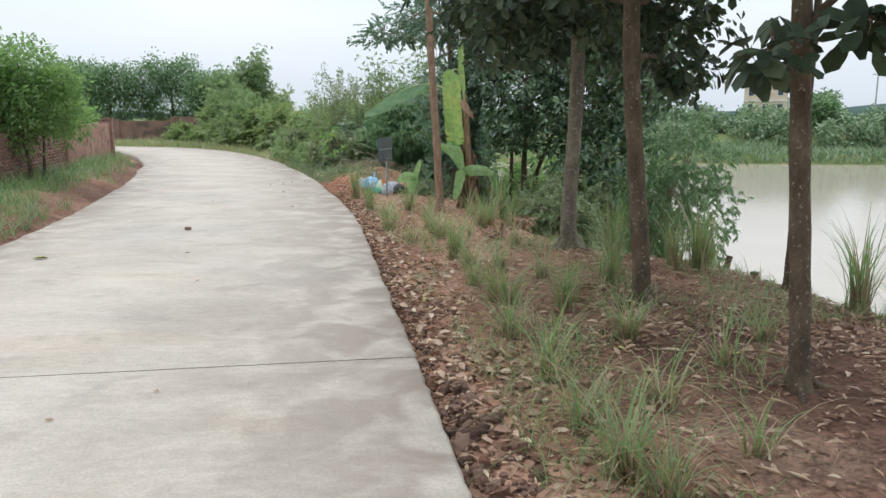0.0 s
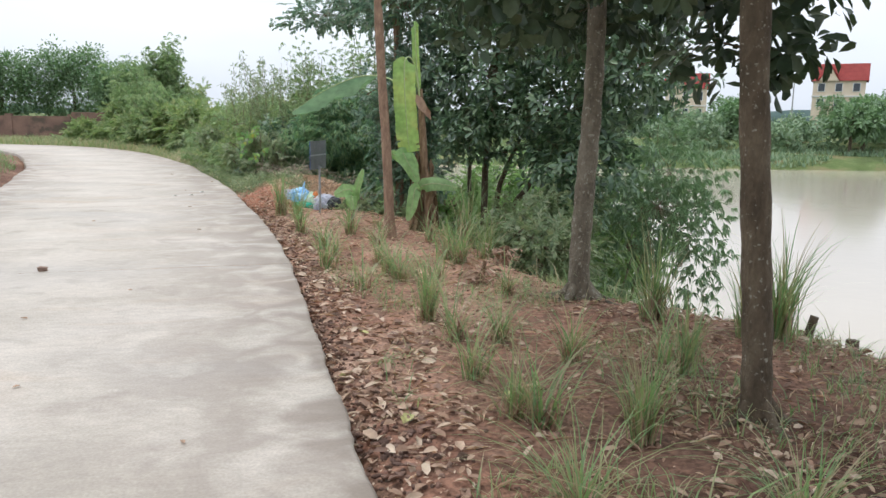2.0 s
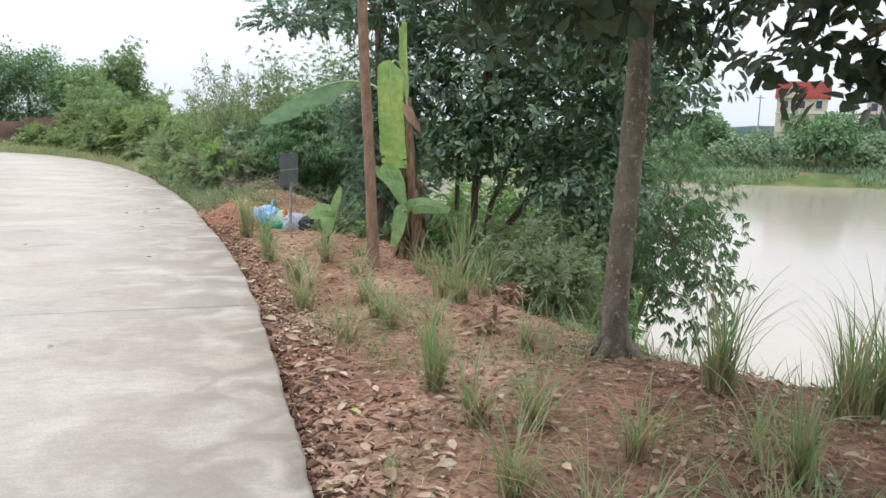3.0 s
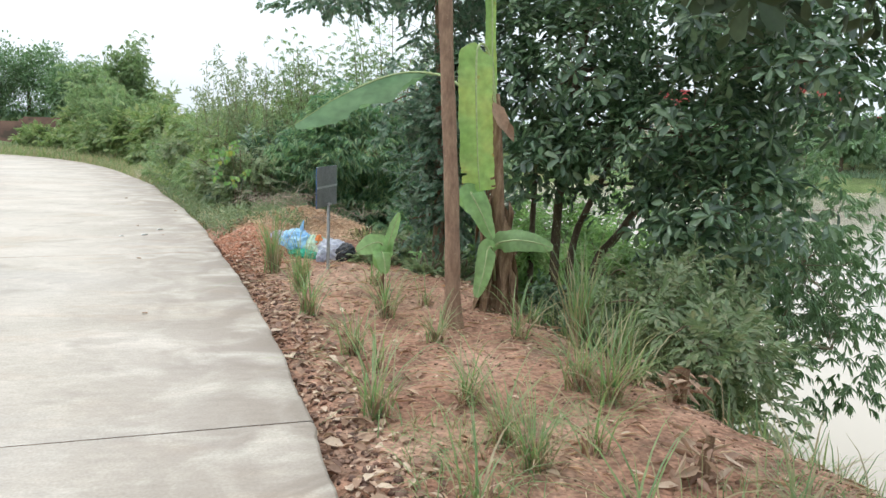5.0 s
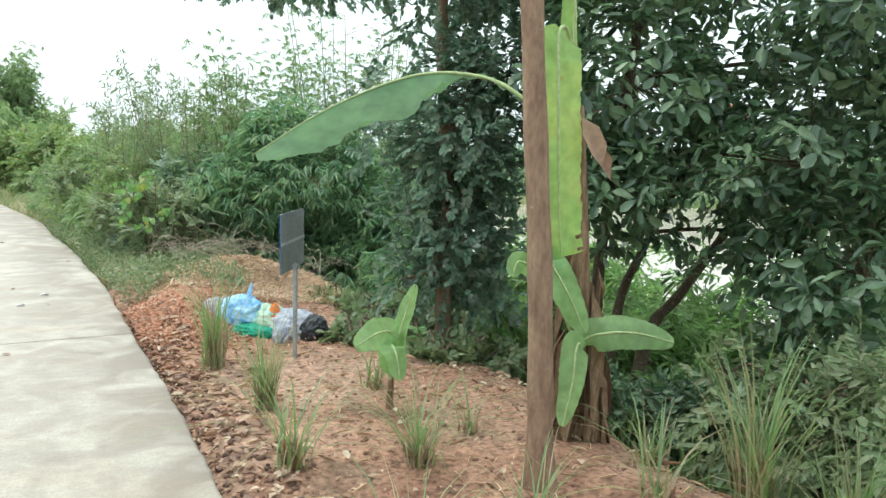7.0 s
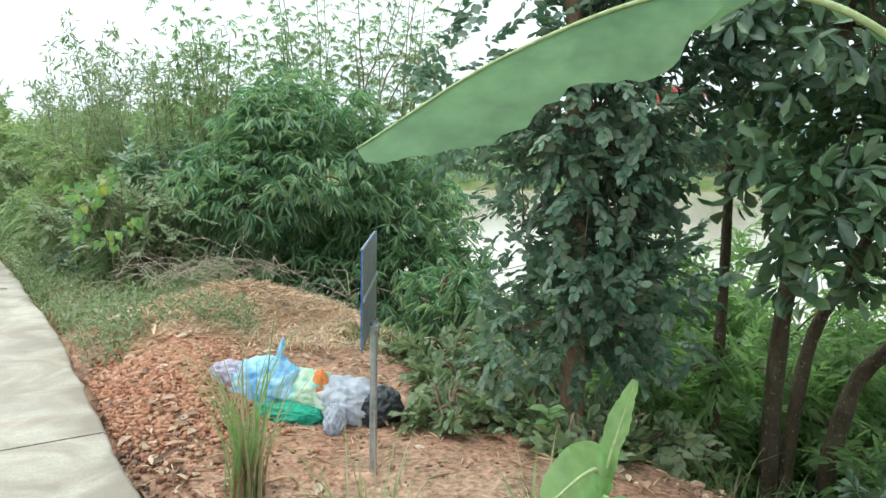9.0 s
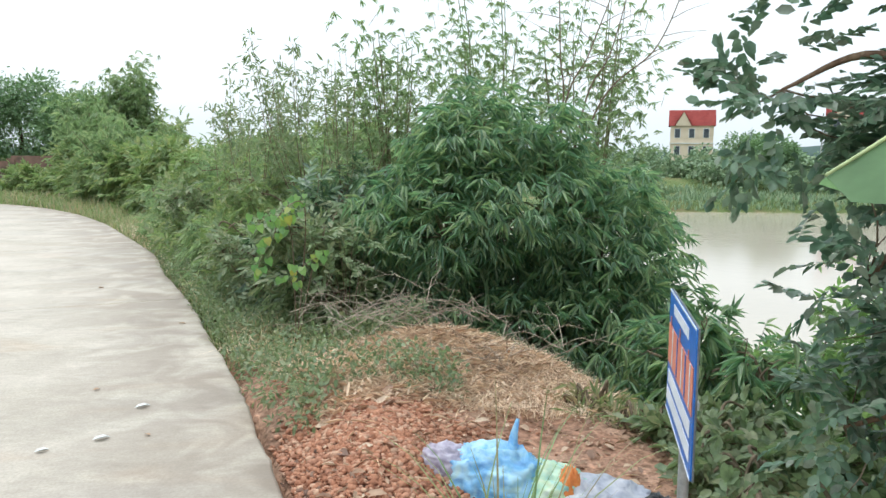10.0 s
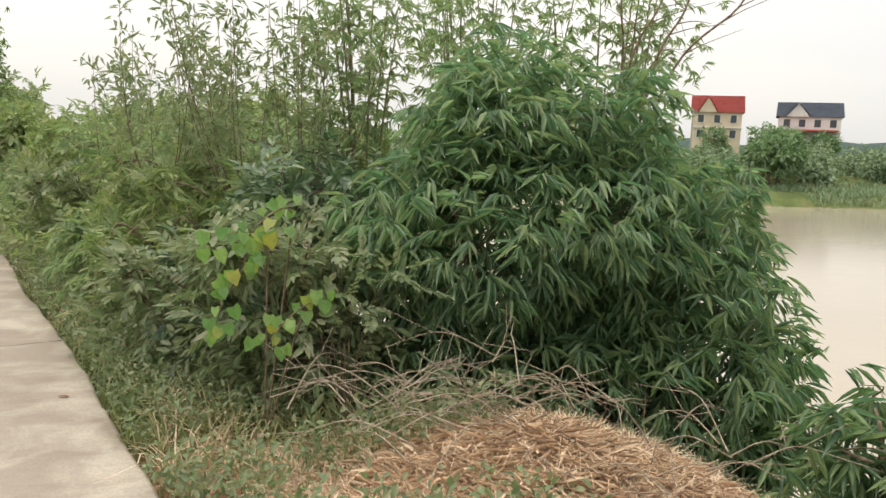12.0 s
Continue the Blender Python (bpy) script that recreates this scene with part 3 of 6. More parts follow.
CREST_Y = [-60, 0, 4, 6, 7, 8.4, 9, 9.7, 10.7, 12.2, 13.2, 14.8, 16, 17, 18, 19, 20, 22, 25, 28, 35, 40, 60, 68, 74, 80]
CREST_X = [9, 5.6, 4.6, 3.9, 3.55, 3.1, 2.4, 1.85, 1.4, 1.1, .85, .55, .25, -.1, -.35, -.6, -.9, -1.6, -2.6, -3.6, -6, -8, -9, -25, -200, -2500]
WATER_Z = -3.5


def edge_x(y):
    return np.interp(y, EDGE[:110, 1], EDGE[:110, 0])


def road_distance(x, y):
    """Distance outside the slab (negative on it) and the side: +1 the river's, -1 the wall's."""
    x, y = np.asarray(x, float).ravel(), np.asarray(y, float).ravel()
    best, side = np.full(x.shape, 1e9), np.zeros(x.shape)
    for a, b in zip(MIDLINE[:-1], MIDLINE[1:]):
        ab = b - a
        u = np.clip(((x - a[0]) * ab[0] + (y - a[1]) * ab[1]) / (ab @ ab), 0, 1)
        dx, dy = x - a[0] - u * ab[0], y - a[1] - u * ab[1]
        d = np.hypot(dx, dy)
        near = d < best
        best = np.where(near, d, best)
        side = np.where(near, np.sign(ab[1] * dx - ab[0] * dy), side)
    return best - ROAD_W / 2, side


def terrain(x, y):
    x, y = np.asarray(x, float), np.asarray(y, float)
    shape = x.shape
    x, y = x.ravel(), y.ravel()
    d, side = road_distance(x, y)
    z = np.where(side > 0, -0.12 + 0.02 * np.clip(d, 0, 2), -0.12 + 0.3 * np.clip(d - 0.12, 0, 1.0) + .05 * np.clip(d - 1.1, 0, 2.0))
    z += (0.022 * np.sin(x * 3.1 + y * 1.3) * np.sin(y * 2.3 - x) + 0.012 * np.sin(x * 9 + 2 * np.sin(y * 4)) * np.sin(y * 8.3)) * np.clip(d * 3, 0, 1)
    z = np.where(d < 0.02, -0.24, z)
    z -= np.where((side > 0) & (d >= 0.02), 0.05 * np.exp(-(d / 0.12) ** 2), 0)
    z += 0.30 * np.exp(-((x + 2.12) / 0.5) ** 2 - ((y - 17.0) / 0.75) ** 2) * (d > 0.02)
    u, v = (x + 1.9) * 0.86 + (y - 18.62) * 0.5, -(x + 1.9) * 0.5 + (y - 18.62) * 0.86
    z += 0.25 * np.exp(-(u / 1.25) ** 2 - (v / 0.68) ** 2) * (1 + .25 * np.sin(u * 4 + v * 3)) * (d > 0.02)
    e = x - np.interp(y, CREST_Y, CREST_X)
    drop = np.where(e > 8, e, np.log1p(np.exp(np.clip(e, -20, 8) * 5)) / 5)
    z -= np.minimum(0.85 * drop, 4.6)
    e2 = y - (84 - 0.12 * (x - 30))
    far = np.interp(e2, [-3, 0, 2, 9, 13, 25, 60, 3000], [-6, -3.5, -2.6, -1.9, -0.8, -0.2, 0.3, 2])
    z = np.where(e2 > -3, np.maximum(z, far), z)
    return z.reshape(shape)


def gz(x, y):
    return float(terrain(np.array([x]), np.array([y]))[0])


def build_ground():
    xs = np.concatenate([[-3000, -1200, -500, -200, -100, -60], np.arange(-45, -12, 1.5), np.arange(-12, 6.5, 0.11), np.arange(6.5, 14, 0.7), np.arange(14, 60, 5), np.arange(60, 160, 10), [200, 400, 1000, 3000]])
    ys = np.concatenate([[-3000, -800, -200, -60, -20], np.arange(-10, 1, 0.6), np.arange(1, 24, 0.11), np.arange(24, 46, 0.4), np.arange(46, 78, 3), np.arange(78, 112, 1.2), np.arange(112, 200, 12), [260, 500, 1200, 3500]])
    X, Y = np.meshgrid(xs, ys, indexing="ij")
    Z = terrain(X, Y)
    V = np.stack([X, Y, Z], -1).reshape(-1, 3)
    a, b = len(xs), len(ys)
    i, j = np.meshgrid(np.arange(a - 1), np.arange(b - 1), indexing="ij")
    F = np.stack([i * b + j, (i + 1) * b + j, (i + 1) * b + j + 1, i * b + j + 1], -1).reshape(-1, 4)
    me = mesh_np("ground", V, F, M_EARTH, smooth=True)
    d, side = road_distance(V[:, 0], V[:, 1])
    e = V[:, 0] - np.interp(V[:, 1], CREST_Y, CREST_X)
    g = np.clip(np.where(side > 0, (e - 0.3) * 1.2, (d - 0.6) * 0.8), 0, 0.9)
    g = np.where((side > 0) & (V[:, 1] > 19.2), np.maximum(g, np.clip((V[:, 1] - 19.2), 0, 0.85)), g)
    g = np.where(V[:, 1] > 70, 0.9, g)
    at = me.attributes.new("grassy", "FLOAT", "POINT")
    at.data.foreach_set("value", g.astype(np.float32))
    # near bank: dark soil plus tree shade put into the colour, fading with y
    hm = np.clip((10.0 - V[:, 1]) / 4.5, 0, 1) * np.clip((d - .3) * 1.5, 0, 1) * (side > 0) * np.clip(V[:, 1] + 3, 0, 1)
    hm = np.where(side < 0, .9 * np.clip(1.4 - d, 0, 1), hm)
    hm = hm * np.clip(.85 + .45 * np.sin(V[:, 0] * 1.3 + 1.1 * np.sin(V[:, 1] * .9)) * np.sin(V[:, 1] * 1.1 + V[:, 0]), 0, 1)
    ah = me.attributes.new("humus_shade", "FLOAT", "POINT")
    ah.data.foreach_set("value", hm.astype(np.float32))
    ob = new("ground", me)
    return tagged(ob, "red-brown earth bank with dry leaves and patches of grass", "ground", kind="structure")


build_ground()
wob = new("water", mesh_np("water", [(-900, -900, WATER_Z), (1500, -900, WATER_Z), (1500, 130, WATER_Z), (-900, 130, WATER_Z)], [(0, 1, 2, 3)], M_WATER))
tagged(wob, "calm muddy pale brown river water", "river", kind="structure")


def build_road():
    """Concrete slabs, one after the other, with narrow open joints and a worn, chipped edge."""
    road = root("road", (0, 0, 0), "pale concrete road of cast slabs with earth stains", "road", kind="structure")
    fine = smooth_line(EDGE, 8)
    seg = np.concatenate([[0], np.cumsum(np.linalg.norm(np.diff(fine, axis=0), axis=1))])
    joints = [-6.8, -1.2, 4.65, 10.54, 16.1, 21.75]
    js = list(np.interp(joints, fine[:800, 1], seg[:800]))
    while js[-1] < seg[-1] - 6:
        js.append(js[-1] + 5.7)
    for s0, s1 in zip(js[:-1], js[1:]):
        ss = np.linspace(s0 + 0.006, s1 - 0.006, 64 if s0 < 46 else 16)
        p = np.stack([np.interp(ss, seg, fine[:, k]) for k in (0, 1)], -1)
        t = unit(np.gradient(p, axis=0))
        n = np.stack([-t[:, 1], t[:, 0]], -1)
        ragged = np.array([0.022 * noise.noise(Vector((s * 1.7, 3, 0))) + 0.016 * noise.noise(Vector((s * 9, 1, 0))) for s in ss])
        cols = np.array([0, 0.02, 0.12, 0.3, 0.6, 1.0, 1.6, 2.2, 2.8, 3.4, 3.8, 4.1, 4.25, 4.33, 4.35])
        sag = np.array([-.012, 0, 0, 0, 0, 0, 0, 0, 0, 0, 0, 0, 0, 0, -.012])
        edge = np.array([1, 1, 1, .85, .65, .42, .18, 0.05, 0.05, 0.2, .5, .8, 1, 1, 1.0])
        rows, ed = [], []
        for c, z, e in zip(cols, sag, edge):
            off = c + (ragged if c < 0.1 else 0) - (ragged * 1.5 if c > 4.3 else 0)
            q = p + n * np.reshape(off, (-1, 1))
            rows.append(np.column_stack([q, np.full(len(ss), z)]))
            ed.append(np.full(len(ss), e))
        low0, low1 = rows[0].copy(), rows[-1].copy()
        low0[:, 2] = low1[:, 2] = -0.2
        rows, ed = [low0] + rows + [low1], [np.ones(len(ss))] + ed + [np.ones(len(ss))]
        V = np.stack(rows, 0)
        a, b = V.shape[:2]
        i, j = np.meshgrid(np.arange(a - 1), np.arange(b - 1), indexing="ij")
        F = np.stack([i * b + j, i * b + j + 1, (i + 1) * b + j + 1, (i + 1) * b + j], -1).reshape(-1, 4)
        me = mesh_np("slab", V.reshape(-1, 3), F[:, ::-1], M_CONC)
        at = me.attributes.new("edge", "FLOAT", "POINT")
        at.data.foreach_set("value", np.concatenate(ed).astype(np.float32))
        ob = new("slab", me)
        ob.parent = road
    V, F = [], []
    for s in js:
        p = np.array([np.interp(s, seg, fine[:, k]) for k in (0, 1)])
        q = np.array([np.interp(s + 0.1, seg, fine[:, k]) for k in (0, 1)])
        t = unit(q - p)
        n = np.array([-t[1], t[0]])
        o = len(V)
        for c in (0.01, 4.33):
            for k in (-0.008, 0.008):
                V.append((*(p + n * c + t * k), -0.012))
        F.append((o, o + 1, o + 3, o + 2))
    part_np("joint_filler", V, F, M_BAGK, road, "dark joint between slabs")


build_road()


def brick_wall(name, a, b, z0, z1, label):
    """Low garden wall of bricks laid in mortar, along a to b."""
    a, b = np.array(a, float), np.array(b, float)
    length = float(np.linalg.norm(b - a))
    ang = math.atan2(b[1] - a[1], b[0] - a[0])
    w = root(name, (a[0], a[1], 0), label, "wall", kind="structure")
    w.rotation_euler = (0, 0, ang)
    bm = bmesh.new()
    box(bm, 0, length, -0.088, 0.088, z0, z1 - 0.01)
    part("mortar_core", bm, M_MORTAR, w)
    return w, length


def lay_bricks(w, length, z0, z1, limit=300, gaps=0.03):
    """The bricks of a wall: those nearest the road's start as parts, the rest joined."""
    r = random.Random(3)
    shared = []
    for k in range(5):
        bm = bmesh.new()
        box(bm, -0.105, 0.105, -0.1, 0.1, -0.03, 0.03, 0.006)
        for v in bm.verts:
            v.co += Vector((r.uniform(-1, 1), r.uniform(-1, 1), r.uniform(-1, 1))) * 0.004
        me = bpy.data.meshes.new("brick")
        bm.to_mesh(me)
        bm.free()
        me.materials.append(M_BRICK)
        shared.append(me)
    places = []
    z, row = z0 + 0.035, 0
    while z < z1:
        x = 0.11 + (0.115 if row % 2 else 0)
        while x < length - 0.1:
            top_gap = z > z1 - 0.16 and r.random() < 0.3
            if r.random() > gaps and not top_gap:
                places.append((x, r.uniform(-0.006, 0.006), z))
            x += 0.225
        z += 0.072
        row += 1
    places.sort(key=lambda p: p[0])
    for p in places[:limit]:
        ob = new("brick", shared[r.randrange(5)])
        ob.parent = w
        ob.location = p
        ob.rotation_euler = (0, r.uniform(-.01, .01), r.uniform(-.02, .02))
    bv = np.array([(sx * .105, sy * .1, sz * .03) for sx in (-1, 1) for sy in (-1, 1) for sz in (-1, 1)])
    bf = np.array([(0, 1, 3, 2), (4, 6, 7, 5), (0, 4, 5, 1), (2, 3, 7, 6), (0, 2, 6, 4), (1, 5, 7, 3)])
    rest = np.array(places[limit:])
    if len(rest):
        V = (rest[:, None] + bv[None]).reshape(-1, 3)
        F = (bf[None] + (np.arange(len(rest)) * 8)[:, None, None]).reshape(-1, 4)
        tagged(part_np("brickwork", V, F, M_BRICKI, w), kind="stuff")


WALL_A, WALL_B, WALL_C = (-6.9, 8.0), (-9.75, 19.6), (-11.6, 26.6)
wall_1, wall_1_len = brick_wall("wall_garden", WALL_A, WALL_B, -0.1, 1.22, "old red brick garden wall with worn mortar and gaps")


def plaster_wall():
    a, b = np.array(WALL_B), np.array(WALL_C)
    length = float(np.linalg.norm(b - a))
    w = root("wall_plastered", (a[0], a[1], 0), "red plastered garden wall with brick pillars", "wall", kind="structure")
    w.rotation_euler = (0, 0, math.atan2(b[1] - a[1], b[0] - a[0]))
    bm = bmesh.new()
    box(bm, 0.17, length - 0.17, -0.085, 0.085, -0.1, 1.32, 0.015)
    part("panel", bm, M_PLASTER, w)
    for x in (0, length):
        bm = bmesh.new()
        box(bm, x - 0.17, x + 0.17, -0.17, 0.17, -0.1, 1.42, 0.015)
        box(bm, x - 0.2, x + 0.2, -0.2, 0.2, 1.42, 1.5, 0.01)
        part("pillar", bm, M_BRICKI, w)


plaster_wall()


def far_wall():
    a, b = np.array([-34.0, 47.5]), np.array([-14.5, 50.5])
    length = float(np.linalg.norm(b - a))
    w = root("wall_far", (a[0], a[1], 0), "weathered red brick wall beyond the road bend", "wall", kind="structure")
    w.rotation_euler = (0, 0, math.atan2(b[1] - a[1], b[0] - a[0]))
    bm = bmesh.new()
    box(bm, 0, length - 3.2, -0.1, 0.1, -0.1, 1.3)
    part("panel", bm, M_FARBRICK, w)
    bm = bmesh.new()
    box(bm, length - 3.2, length, -0.12, 0.12, -0.1, 1.55)
    part("raised_panel", bm, M_FARBRICK, w)
    for k in range(6):
        bm = bmesh.new()
        box(bm, k * 3.3 - 0.17, k * 3.3 + 0.17, -0.18, 0.18, -0.1, 1.42)
        part("pillar", bm, M_FARBRICK, w)


far_wall()


# ---- trees ----
def tree(name, label, trunk, r0, r1, blobs, leaves, leaf_mat, bark, category="tree", group="", per=10, spread=0.22, kind="broad", length=0.12, ratio=0.42, droop=0.4, twigs=40, fan=False, hollow=0.5, more_trunks=(), roots=0, style="spray"):
    base = np.array(trunk[0], float)
    ob = root(name, tuple(base), label, category, group)
    for i, (tr, a, b) in enumerate([(trunk, r0, r1), *more_trunks]):
        line = smooth_line(np.array(tr) - base, 8)
        rr = np.linspace(a, b, len(line))
        rr[:5] += a * np.array([.55, .22, .08, .03, .01])
        rr *= 1 + 0.05 * np.sin(np.arange(len(line)) * 1.7 + i)
        V, F = tubes([(line, rr, None)], 12)
        part_np("trunk", V, F, bark, ob, smooth=True)
    for k in range(roots):
        a = 6.28 * k / roots + rng.uniform(-.4, .4)
        q = [(math.cos(a) * u, math.sin(a) * u, gz(base[0] + math.cos(a) * u, base[1] + math.sin(a) * u) - base[2] + h) for u, h in ((r0 * .5, r0 * 1.5), (r0 * 1.7, r0 * .25), (r0 * 3.2, -.01), (r0 * 5, -.04))]
        V, F = tubes([(smooth_line(q, 4), r0 * .5, r0 * .14)], 7)
        part_np("root", V, F, bark, ob, smooth=True)
    C, O = in_blobs(blobs, hollow)
    main = smooth_line(np.array(trunk), 8)
    tw = []
    for c, r, k in blobs:
        c = np.array(c)
        dist = np.linalg.norm(main - c, axis=1) + np.where(main[:, 2] > c[2] + 0.2, 3, 0)
        s = main[int(np.argmin(dist))]
        mid = (s + c) / 2 + np.array([0, 0, 0.12]) + rng.normal(size=3) * 0.06
        V, F = tubes([(smooth_line([s, mid, c], 6) - base, max(0.012, r1 * 0.6), 0.008)], 5)
        part_np("limb", V, F, bark, ob, smooth=True)
        q = C[np.linalg.norm((C - c) / np.array(r), axis=1) < 1.4]
        for p in q[rng.permutation(len(q))[:max(4, int(twigs * k / max(1, sum(b[2] for b in blobs))))]]:
            tw.append((smooth_line([c, (c + p) / 2 + rng.normal(size=3) * 0.05, p], 3) - base, 0.007, 0.002))
    if tw:
        V, F = tubes(tw, 3)
        tagged(part_np("twigwork", V, F, M_TWIG, ob), kind="stuff")
    style = "fan" if fan else style
    if style == "clump":
        V, F = clump_leaves(C, per, spread, kind, length, ratio, droop, O)
    else:
        V, F = {"fan": fan_leaves, "spray": spray_leaves, "whorl": whorl_leaves}[style](C, per, kind, length, ratio, droop, O)
    tagged(part_np("crown", V - base, F, leaf_mat, ob), kind="stuff")
    return ob


def at_ground(x, y, dz=-0.05):
    return (x, y, gz(x, y) + dz)


AV = "trees planted along the bank"
gA, gB, gC, gD, gA2 = at_ground(2.11, 4.29), at_ground(1.72, 6.39), at_ground(1.56, 9.3), at_ground(-0.05, 12.8), at_ground(3.25, 7.0)
# top blobs near z 4: unseen canopy, widened to shade the bank
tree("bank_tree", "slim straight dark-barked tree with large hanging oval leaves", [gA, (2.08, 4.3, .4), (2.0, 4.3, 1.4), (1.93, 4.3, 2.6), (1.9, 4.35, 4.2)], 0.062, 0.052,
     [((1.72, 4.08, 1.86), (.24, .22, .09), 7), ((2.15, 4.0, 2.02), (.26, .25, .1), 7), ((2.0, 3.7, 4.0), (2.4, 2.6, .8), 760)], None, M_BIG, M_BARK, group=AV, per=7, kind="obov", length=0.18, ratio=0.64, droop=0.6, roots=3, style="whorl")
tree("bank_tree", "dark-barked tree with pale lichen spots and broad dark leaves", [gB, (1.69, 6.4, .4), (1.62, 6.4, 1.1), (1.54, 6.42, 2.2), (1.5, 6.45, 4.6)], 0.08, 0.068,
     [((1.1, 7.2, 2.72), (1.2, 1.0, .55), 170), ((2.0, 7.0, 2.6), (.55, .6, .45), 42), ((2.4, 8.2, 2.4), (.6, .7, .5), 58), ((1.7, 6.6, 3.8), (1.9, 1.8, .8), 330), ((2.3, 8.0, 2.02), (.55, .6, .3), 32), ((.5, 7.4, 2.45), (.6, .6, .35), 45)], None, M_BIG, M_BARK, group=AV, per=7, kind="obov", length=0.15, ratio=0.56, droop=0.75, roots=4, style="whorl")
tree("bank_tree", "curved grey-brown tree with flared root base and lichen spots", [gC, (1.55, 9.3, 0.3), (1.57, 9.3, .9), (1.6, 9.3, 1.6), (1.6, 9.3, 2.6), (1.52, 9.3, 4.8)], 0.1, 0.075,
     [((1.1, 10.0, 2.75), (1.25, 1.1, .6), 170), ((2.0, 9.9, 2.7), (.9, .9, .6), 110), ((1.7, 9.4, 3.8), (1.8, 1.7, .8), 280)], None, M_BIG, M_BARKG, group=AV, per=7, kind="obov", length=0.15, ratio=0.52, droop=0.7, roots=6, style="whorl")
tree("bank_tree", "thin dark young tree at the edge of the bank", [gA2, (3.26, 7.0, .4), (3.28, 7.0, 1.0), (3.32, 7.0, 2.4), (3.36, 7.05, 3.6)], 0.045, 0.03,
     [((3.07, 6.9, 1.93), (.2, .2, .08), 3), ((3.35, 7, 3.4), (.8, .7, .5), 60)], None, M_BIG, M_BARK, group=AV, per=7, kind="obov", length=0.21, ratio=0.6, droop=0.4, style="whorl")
tree("bank_tree", "slender straight reddish-brown trunk with a high crown", [gD, (-0.1, 12.8, 1.0), (-0.2, 12.85, 2.6), (-0.32, 12.9, 5.4)], 0.068, 0.05,
     [((-0.2, 13.0, 4.9), (1.2, 1.1, .7), 110), ((0.5, 13.2, 4.3), (.9, .9, .5), 70)], None, M_DARK, M_BARK2, group=AV, per=8, length=0.12)

gI = at_ground(0.2, 15.85)
tree("ivy_covered_tree", "tree wrapped from the ground up in dense dark ivy", [gI, (0.2, 15.85, .5), (0.2, 15.9, 1.4), (0.15, 15.95, 2.6), (0.1, 16.1, 4.6)], 0.075, 0.05,
     [((0.3, 15.85, 0.8), (.42, .36, .6), 210), ((0.25, 15.8, 1.75), (.58, .46, .85), 380), ((0.75, 15.9, 2.3), (.6, .5, .8), 250), ((0.3, 16.1, 3.4), (1.1, .8, .8), 380), ((-1.1, 17.5, 3.35), (1.05, .6, .36), 150), ((-.4, 16.9, 3.7), (.9, .7, .5), 130), ((-0.35, 16.3, 1.9), (.35, .3, .45), 40), ((-.12, 15.95, 1.1), (.28, .3, .6), 30), ((-.15, 16.0, .45), (.25, .3, .35), 22), ((.75, 15.9, .7), (.4, .35, .6), 80)],
     None, M_IVY, M_BARK2, per=16, kind="broad", length=0.07, ratio=0.66, droop=0.35, twigs=160)
gM = at_ground(1.7, 15.8)
tree("multi_stemmed_tree", "dense dark green tree with several leaning stems over the water", [gM, (1.68, 15.8, 0.2), (1.7, 15.7, 1.2), (1.9, 15.5, 3.6)], 0.07, 0.04,
     [((1.6, 15.2, 2.2), (1.05, .9, 1.0), 380), ((2.7, 14.4, 1.6), (1.2, .9, 1.1), 360), ((1.7, 15.8, 3.7), (1.7, 1.3, 1.0), 380), ((2.8, 13.8, 0.8), (.9, .8, .9), 230), ((2.9, 13.9, 2.9), (1.3, .9, .8), 280), ((1.3, 14.9, 1.35), (.5, .5, .5), 90), ((2.4, 16.6, 2.6), (1.0, .8, .7), 120), ((3.6, 15.0, 2.2), (1.0, 1.0, 1.0), 200), ((3.5, 13.3, 2.3), (.9, .8, .8), 170)],
     None, M_DARK, M_BARK, per=8, kind="obov", length=0.145, ratio=0.46, droop=0.5, twigs=220, style="whorl",
     more_trunks=[([(1.82, 15.85, gM[2] - .1), (1.9, 15.8, 0.1), (2.05, 15.7, .7), (2.4, 15.5, 1.6)], 0.055, 0.03), ([(1.95, 15.7, gM[2] - .2), (2.15, 15.65, -.1), (2.4, 15.5, .4), (3.0, 15.2, 1.5)], 0.07, 0.035), ([(1.45, 16.1, gM[2] - .1), (1.45, 16.1, 0.1), (1.45, 16.1, .7), (1.5, 16.2, 2)], 0.045, 0.03)])


def shrub(name, label, x, y, h, r, material, kind="broad", length=0.09, ratio=0.4, per=12, dens=1.0, fan=False, droop=0.4, z0=None, group="", spread=0.2, low=0.0):
    b = at_ground(x, y)
    zb = b[2] if z0 is None else z0
    dens, length = dens * .58, length * 1.15
    blobs = [((x, y, zb + h * (0.52 + low)), (r, r * 0.9, h * 0.5), int(130 * dens * r * (h + 0.5))),
             ((x + rng.uniform(-.4, .4) * r, y + rng.uniform(-.4, .4) * r, zb + h * 0.3), (r * 1.05, r, h * 0.3), int(70 * dens * r * (h + 0.5))),
             ((x + rng.uniform(-.6, .6) * r, y + rng.uniform(-.5, .5) * r, zb + h * 0.8), (r * .55, r * .5, h * 0.28), int(45 * dens * r * (h + 0.5)))]
    for k in range(6):
        a = rng.random() * 6.28
        blobs.append(((x + r * .75 * math.cos(a), y + r * .75 * math.sin(a), zb + h * rng.uniform(.75, 1.08)), (r * .24, r * .24, h * .22), int(16 * dens * (r + .5))))
    return tree(name, label, [b, (x + rng.normal() * .05, y, zb + h * 0.3), (x + rng.normal() * .12, y, zb + h * 0.75)], 0.02, 0.008, blobs, None, material, M_TWIG, category="shrub", group=group, per=per, spread=spread, kind=kind, length=length, ratio=ratio, droop=droop, twigs=30, fan=fan, hollow=0.4)


